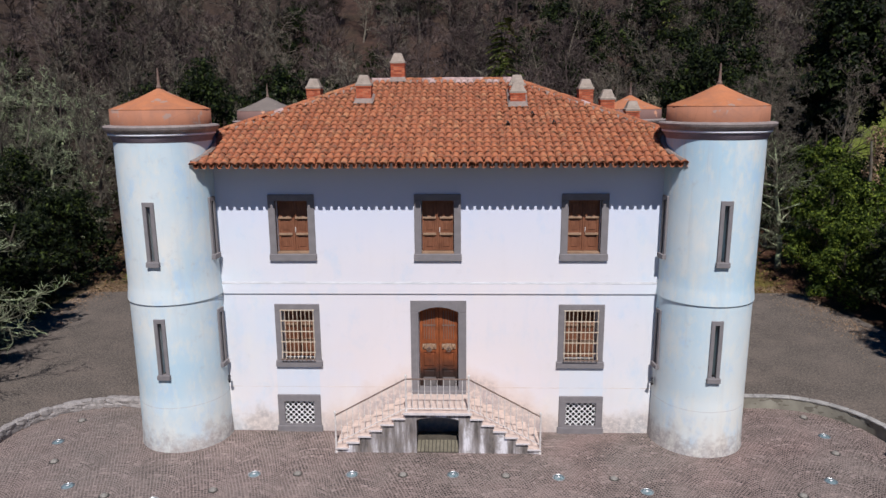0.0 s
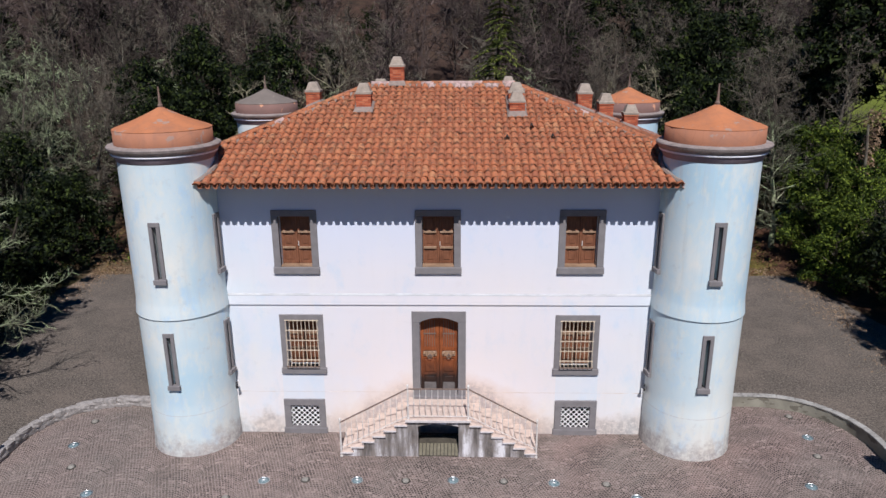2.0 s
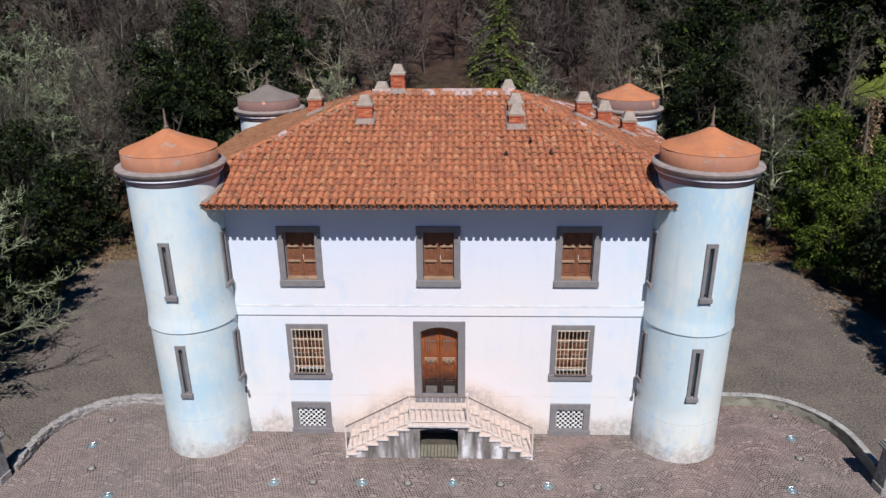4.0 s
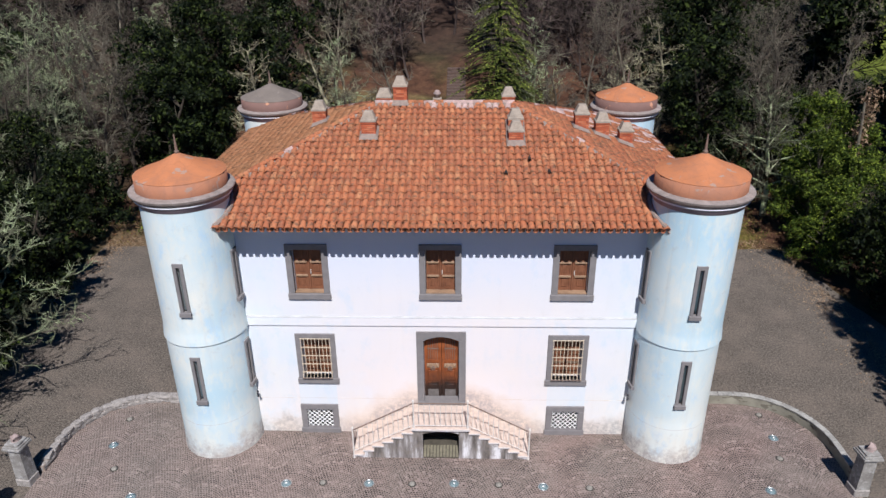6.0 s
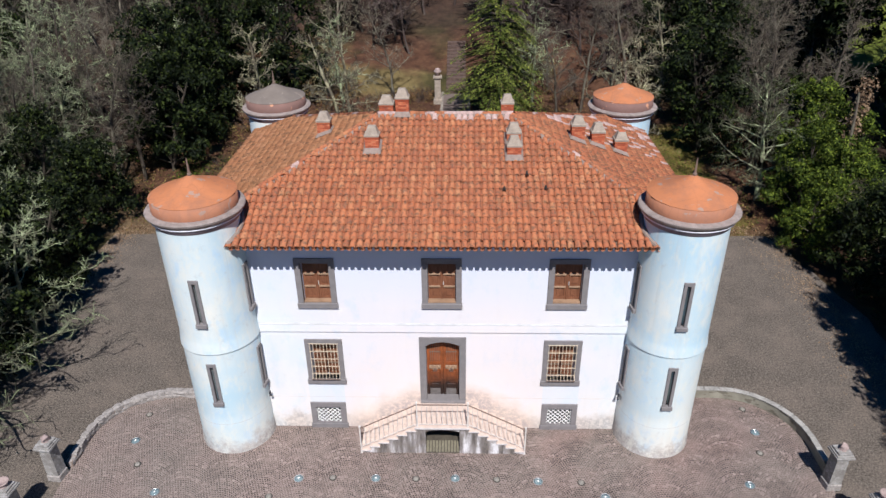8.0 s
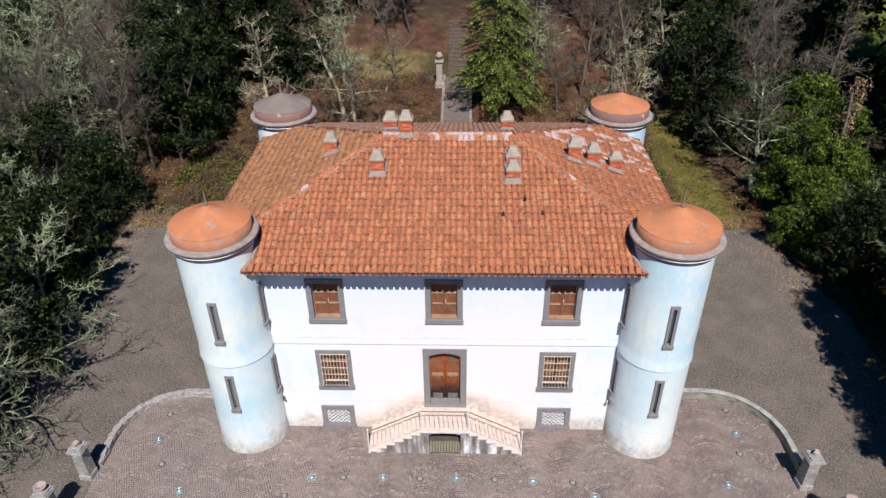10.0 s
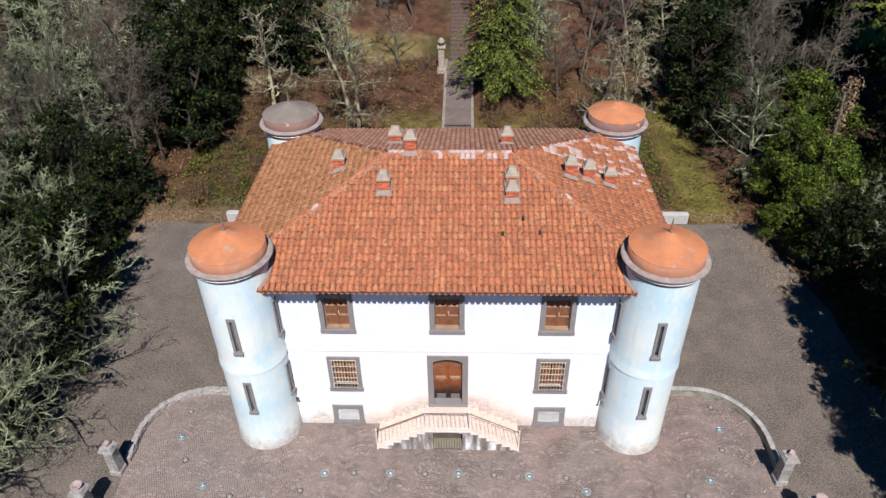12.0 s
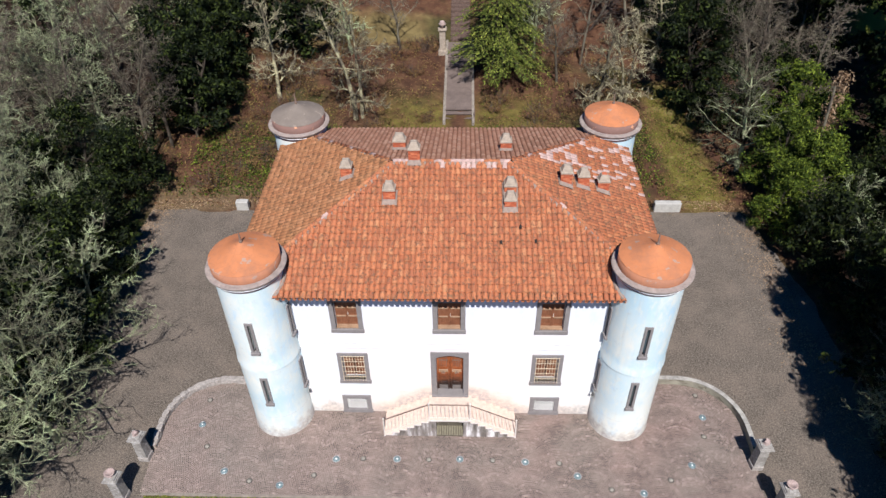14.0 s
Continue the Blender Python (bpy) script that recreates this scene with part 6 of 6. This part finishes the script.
red_trees = [tree("bare_tree", "slender bare tree with purplish-brown twigs", "tree", bare_tree(s, h, w, 2, 1, r, f, 2, 0.026, 0.35, 1), BARK_RED, BARK_RED, "bare trees") for s, h, w, r, f in ((21, 12, 0.85, 0.14, 1), (22, 11, 0.9, 0.13, 1), (23, 13, 0.8, 0.15, 1))]
hill_trees = [tree("bare_tree", "bare grey tree on the wooded hill", "tree", bare_tree(s, h, w, 2, 1, r, f, 2, 0.026, 0.35, 1), BARK, BARK, "bare trees") for s, h, w, r, f in ((26, 12, 0.9, 0.16, 1), (27, 11, 0.95, 0.15, 1))]
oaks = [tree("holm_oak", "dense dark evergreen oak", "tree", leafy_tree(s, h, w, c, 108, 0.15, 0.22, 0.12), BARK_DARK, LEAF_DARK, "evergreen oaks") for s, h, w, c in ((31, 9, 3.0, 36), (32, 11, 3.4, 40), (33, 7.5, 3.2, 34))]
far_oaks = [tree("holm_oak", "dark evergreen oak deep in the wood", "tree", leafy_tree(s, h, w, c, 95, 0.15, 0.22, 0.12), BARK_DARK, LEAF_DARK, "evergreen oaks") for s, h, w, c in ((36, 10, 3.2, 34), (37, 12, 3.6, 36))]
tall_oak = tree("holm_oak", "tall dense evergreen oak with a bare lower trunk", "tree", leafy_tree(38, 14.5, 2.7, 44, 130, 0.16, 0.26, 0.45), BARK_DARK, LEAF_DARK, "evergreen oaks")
laurels = [tree("laurel", "bright green evergreen laurel", "tree", leafy_tree(s, h, w, c, 210, 0.085, 0.12, 0.1), BARK, LEAF_GREEN, "laurels") for s, h, w, c in ((41, 6.5, 2.3, 30), (42, 5.0, 2.4, 28))]
cedars = [tree("cedar", "tall green cedar with drooping tiered boughs", "tree", conifer(s, h, w, t_, p, f), BARK_DARK, LEAF_CEDAR, "cedars") for s, h, w, t_, p, f in ((51, 12.5, 3.5, 36, 130, 0.5), (52, 14, 3.6, 34, 24, 1.0))]
bushes = []
for s in (61, 62, 63):
    rnd = random.Random(s)
    sh, tw = Shape(), Shape()
    for k in range(9):
        leaf_cloud(sh, Vector((rnd.uniform(-0.9, 0.9), rnd.uniform(-0.9, 0.9), rnd.uniform(0.1, 0.5))), rnd.uniform(0.35, 0.6), 80, 0.06, rnd, 0.7)
        for _ in range(5):
            limb(tw, Vector((rnd.uniform(-0.5, 0.5), rnd.uniform(-0.5, 0.5), -0.1)), Vector((rnd.uniform(-1, 1), rnd.uniform(-1, 1), 0.9)).normalized(), 0.014, 1.3, 3, rnd, 0.3, 0.2, 0.4, 3)
    bushes.append(tree("bramble_bush", "low brown bramble bush", "bush", (tw, sh, None), BARK_RED, SHRUB, "bramble bushes"))

placed = []
frng = random.Random(7)


def plant(kind, x, y, size=1.0, turn=None):
    m = pose(x, y, height(x, y), frng.uniform(-3, 3), frng.uniform(-3, 3), frng.uniform(0, 360) if turn is None else turn) @ Matrix.Scale(size * frng.uniform(0.93, 1.07), 4)
    src = frng.choice(kind)
    if src.location.y < -150:
        src.matrix_basis = m
    else:
        copy_thing(src, m).matrix_basis = m
    placed.append((x, y))


# single trees that stand out
plant([cedars[0]], 3.4, 34.0, 1.35)
plant([garden_trees[0]], -8.3, 28.2, 1.1, 0)
plant([garden_trees[1]], -15.0, 31.0, 0.95)
plant([garden_trees[1]], 10.6, 26.6, 1.0)
plant([garden_trees[0]], 13.4, 30.2, 0.85)
for x, y, k, size in ((-19.6, 0.2, 0, 1.15), (-20.4, 6.2, 0, 0.9), (-20.2, -4.1, 2, 1.0), (-19.8, -7.8, 1, 1.0), (-20.9, 2.8, 1, 1.15), (-19.4, -2.0, 2, 0.85), (-26.0, 12.0, 0, 1.0), (-28.2, 16.4, 2, 1.05), (-26.8, 22.4, 0, 1.05), (-23.4, -1.8, 2, 1.1), (-23.6, 3.6, 0, 1.05), (-24.8, 7.6, 1, 1.1), (-27.4, 3.4, 0, 1.1), (-23.6, 12.6, 1, 0.85), (-25.0, 19.4, 1, 0.8), (-30.5, 14.0, 1, 1.2), (-31.0, 27.5, 2, 1.2), (-34.5, 24.0, 0, 1.25), (-29.0, 33.0, 0, 1.15), (-29.5, 8.0, 2, 1.0), (-29.4, 23.4, 1, 1.2)):
    plant([near_lichen[k]], x, y, size)
for x, y, k, size in ((-23.2, 22.6, 0, 0.85), (-22.2, 24.2, 1, 0.9), (-24.2, 25.2, 2, 0.85), (-31.0, 9.6, 2, 1.05), (-31.5, 20.0, 0, 1.1), (-26.8, 28.0, 2, 1.0), (-34.0, 16.5, 2, 1.1), (-24.5, 32.5, 1, 1.0), (21.8, 25.6, 0, 0.95), (23.2, 30.4, 2, 0.9), (20.8, 35.6, 1, 1.0), (25.2, 35.0, 0, 1.0), (23.4, 2.8, 0, 0.55), (22.6, 13.0, 2, 0.45)):
    plant([grey_trees[k]], x, y, size)
for x, y, k in ((-27.0, 20.9, 0), (-29.0, 17.4, 1)):
    plant([grey_trees[k]], x, y, 0.9)
# tall oaks out of view at the right, placed for the shade on the drive
for x, y, size in ((21.6, -4.6, 1.0), (22.0, 0.0, 0.9), (20.9, -9.2, 1.0)):
    plant([tall_oak], x, y, size)
for x, y, k, size in ((-21.8, 6.0, 2, 0.8), (-22.0, 8.4, 2, 0.8), (-21.2, -1.6, 2, 0.75), (-20.7, 2.2, 2, 0.9), (-22.0, -5.4, 2, 0.75), (-21.2, 8.6, 0, 0.75), (-24.8, 0.6, 0, 0.75), (-25.2, 5.2, 2, 0.75), (-25.8, 9.8, 2, 0.7), (-24.6, 13.4, 2, 0.6), (-20.6, 25.6, 0, 0.95), (-21.8, 28.6, 1, 0.95), (-19.6, 29.2, 0, 0.85), (-20.4, 33.2, 0, 0.95), (-22.4, 13.4, 2, 0.65), (-22.6, 18.6, 2, 0.7), (-26.4, 15.0, 0, 0.7)):
    plant([oaks[k]], x, y, size)
for x, y, k, size in ((21.2, -8.2, 0, 0.85), (21.5, -5.2, 2, 0.95), (21.9, -2.4, 0, 0.75), (22.3, 0.6, 2, 0.9), (22.8, 3.8, 2, 0.8), (23.2, 7.1, 2, 0.75), (23.9, -5.4, 1, 0.95), (24.4, 2.0, 0, 0.9), (20.2, -11.6, 0, 1.0), (23.4, -9.4, 1, 1.0), (24.6, -1.4, 1, 0.95)):
    plant([oaks[k]], x, y, size)
# tall evergreens added out of view beyond the drive, whose shade falls on the wood behind them
for x, y, size in ((-33.5, -2.5, 1.0), (-36.5, 2.0, 1.1), (-38.0, 7.0, 1.1), (27.5, -7.5, 1.25), (30.5, -2.0, 1.3), (28.0, 3.6, 1.05), (33.5, 3.5, 1.35), (36.5, 8.5, 1.4), (32.0, 9.9, 1.2), (40.0, 13.7, 1.4)):
    plant([far_oaks[1]], x, y, size)
plant([lichen_trees[2]], 24.2, 5.8, 0.85)
plant([grey_trees[2]], 20.9, 1.8, 0.45)
plant([near_lichen[1]], 21.4, -1.0, 0.75)
plant([near_lichen[2]], 23.6, 12.2, 0.7)
plant([laurels[0]], 21.9, 18.6, 1.0)
plant([laurels[1]], 21.6, 15.2, 0.9)
plant([laurels[0]], 24.8, 20.5, 1.05)
plant([laurels[1]], 23.2, 16.6, 1.1)
plant([laurels[0]], 24.0, 23.0, 1.1)
plant([oaks[2]], 22.4, 10.9, 0.75)
ivy = thing("ivy_trunk", "tree stem wrapped in dry brown ivy leaves", "tree", at=(24.3, 19.6, height(24.3, 19.6)))
ivy_stem, ivy_leaves = Shape(), Shape()
limb(ivy_stem, Vector((0, 0, -0.4)), Vector((0.05, 0, 1)), 0.16, 8.6, 8, frng, 0.05, 0.5, 0.4, 7)
for k in range(16):
    leaf_cloud(ivy_leaves, Vector((0.02 * k + frng.uniform(-0.25, 0.25), frng.uniform(-0.3, 0.1), 4.2 + k * 0.3)), 0.5, 60, 0.1, frng)
part("trunk", raw("trunk", ivy_stem, BARK), BARK, ivy)
part("crown", raw("crown", ivy_leaves, LEAF_BROWN), LEAF_BROWN, ivy)
plant([near_lichen[2]], 20.6, 21.6, 1.0)
plant([grey_trees[0]], 21.6, 26.0, 0.9)
plant([grey_trees[2]], 25.6, 25.7, 0.95)
plant([grey_trees[1]], 8.4, 33.0, 0.8)
plant([garden_trees[1]], 17.0, 35.5, 1.0)
plant([grey_trees[0]], 24.4, 31.0, 1.0)
plant([grey_trees[2]], 21.0, 31.8, 0.9)
for x, y, size in ((18.9, 29.2, 0.95), (19.6, 33.0, 1.0), (18.8, 40.5, 1.0), (19.6, 26.2, 0.6), (23.8, 27.0, 0.7)):
    plant([far_oaks[0]], x, y, size)


def forest(n, x0, x1, y0, y1, mix, gap, keep=lambda x, y: True):
    """Scatters trees over a field, no nearer to one another than gap."""
    tries = 0
    while n > 0 and tries < 8000:
        tries += 1
        x, y = frng.uniform(x0, x1), frng.uniform(y0, y1)
        if not keep(x, y) or any((x - a) ** 2 + (y - b) ** 2 < gap ** 2 for a, b in placed):
            continue
        kind, size = frng.choice(mix)
        plant(kind, x, y, size)
        n -= 1


def glade(x, y):
    """Leaves the sunny meadow free, and the gap between the trunks through which it shows."""
    return not (33 < x < 60 and 36 < y < 58) and not (y > 18 and abs(x - 0.7 - (y + 21) * 0.59) < 4.0)



forest(22, -33, -24.0, -9, 26, [(grey_trees, 0.85), (near_lichen, 1.0), (oaks, 0.6), (grey_trees, 0.9), (near_lichen, 0.9), (oaks, 0.7)], 2.2)
forest(34, -48, -32, -6, 42, [(grey_trees, 1.1), (grey_trees, 1.0), (lichen_trees, 1.2), (far_oaks, 0.8), (grey_trees, 1.2)], 2.6)
forest(12, -31, -13, 23, 44, [(grey_trees, 1.0), (grey_trees, 1.1), (lichen_trees, 1.1), (oaks, 1.0)], 2.6, lambda x, y: x < -22 or y > 37)
forest(13, 23.5, 31, 2, 23, [(oaks, 0.6), (oaks, 0.75), (grey_trees, 0.7), (far_oaks, 0.75)], 2.4, glade)
forest(34, 30, 56, -6, 46, [(far_oaks, 1.1), (far_oaks, 1.25), (grey_trees, 1.1), (far_oaks, 1.0), ([cedars[1]], 1.0), (grey_trees, 1.0)], 2.6, glade)
forest(15, 14, 32, 24, 46, [(oaks, 1.1), (grey_trees, 1.0), (far_oaks, 1.0), (grey_trees, 1.1)], 2.6, lambda x, y: (x > 20.5 or y > 33) and glade(x, y))
forest(5, -13, 13, 36, 44, [(lichen_trees, 1.0), (grey_trees, 0.8)], 3.0, lambda x, y: abs(x - 1.2) > 5)
forest(90, -44, 42, 40, 62, [(red_trees, 0.9), (hill_trees, 1.0), (red_trees, 1.0), (hill_trees, 0.9), (red_trees, 1.0), (far_oaks, 0.65)], 2.3, lambda x, y: (abs(x - 0.2) > 2.4 or y > 52) and not (-19 < x < -1 and y < 46))
forest(20, 12, 60, 46, 72, [(far_oaks, 1.2), (hill_trees, 1.2), (red_trees, 1.1), ([cedars[1]], 1.15)], 3.0, glade)
forest(105, -62, 66, 60, 96, [(red_trees, 1.0), (hill_trees, 1.1), (red_trees, 1.15), (red_trees, 1.1), (hill_trees, 1.2), (far_oaks, 0.9)], 2.6)
plant([tall_oak], 33.4, 27.4, 1.1)
plant([tall_oak], 37.4, 33.0, 1.15)
plant([tall_oak], 28.4, 31.6, 1.1)
placed.clear()
forest(90, -19, 19, 19.2, 41, [(bushes, 0.9), (bushes, 1.2), (bushes, 0.7)], 0.9, lambda x, y: abs(x - 0.15) > 2.3 and not (14.6 < x < 19.5))


def scatter(name, count, where, size, mat, label, lift=0.05, seed=3):
    """Small leaves and blades strewn over the ground, as one stuff."""
    rnd = random.Random(seed)
    s = Shape()
    while len(s.f) < count:
        x, y = where(rnd)
        z = height(x, y) + rnd.uniform(0.0, lift)
        if noise.noise(Vector((x * 0.5, y * 0.5, 8))) < rnd.uniform(-0.6, 0.3):
            continue
        a = Vector((rnd.uniform(-1, 1), rnd.uniform(-1, 1), rnd.uniform(-0.25, 0.6))).normalized() * size * rnd.uniform(0.6, 1.5)
        b = a.cross(Vector((rnd.uniform(-0.5, 0.5), rnd.uniform(-0.5, 0.5), 1))).normalized() * a.length * 0.45
        p = Vector((x, y, z))
        s.add([tuple(p - a), tuple(p - b), tuple(p + a), tuple(p + b)], [(0, 1, 2, 3)])
    return tagged(part(name, raw(name, s, mat), mat), label, "undergrowth", kind="stuff")


def in_garden(r):
    while True:
        x, y = r.uniform(-24, 24), r.uniform(17.3, 40)
        if abs(x - 0.15) > 1.6 and not (14.9 < x < 18.9 and y < 33):
            return x, y


scatter("undergrowth", 30000, in_garden, 0.075, SHRUB, "brown and green undergrowth over the garden slope", 0.25)
scatter("green_undergrowth", 9000, lambda r: (r.choice((r.uniform(1.8, 9), r.uniform(14.5, 20), r.uniform(-22, -10))), r.uniform(18.4, 33)), 0.06, LEAF_GREEN, "low green plants beside the garden path", 0.12, 5)


def drive_edge(r):
    side = r.random()
    t = abs(r.gauss(0, 0.9))
    if side < 0.45:
        y = r.uniform(-6, 18)
        return (-21.4 - 0.12 * max(0, 14 - y) ** 0.9 + t, y)
    if side < 0.8:
        return (20.2 - t, r.uniform(-5, 17.5))
    return (r.choice((r.uniform(-21, -14), r.uniform(14, 19.5))), 18.2 - t * 0.6)


scatter("track_grass", 5000, lambda r: (r.uniform(14.8, 19.2), r.uniform(17, 33)), 0.06, SHRUB, "dry leaves and grass strewn over the grassy track", 0.08, 31)
scatter("fallen_leaves", 14000, drive_edge, 0.045, LEAF_BROWN, "dry brown leaves blown along the drive's edge", 0.02, 9)

GRASS = leaf_material("verge_grass", (0.06, 0.075, 0.015), (0.15, 0.16, 0.03), (0.27, 0.24, 0.07))
scatter("garden_herbs", 9000, lambda r: (r.choice((r.uniform(-20, -9), r.uniform(-20, -9), r.uniform(8, 15))), r.uniform(18.5, 27)), 0.085, LEAF_GREEN, "olive green herbs and low shrubs on the garden slope", 0.4, 21)
scatter("verge_grass", 7000, lambda r: (r.uniform(-14.0, 14.0), -4.9 - abs(r.gauss(0, 0.35))), 0.05, GRASS, "thin yellow-green grass growing along the kerb", 0.07, 12)

# ---- the tiles of the front eave, one by one ----
for m in singles:
    part("tile", tile_mesh, None, roof, m=m)
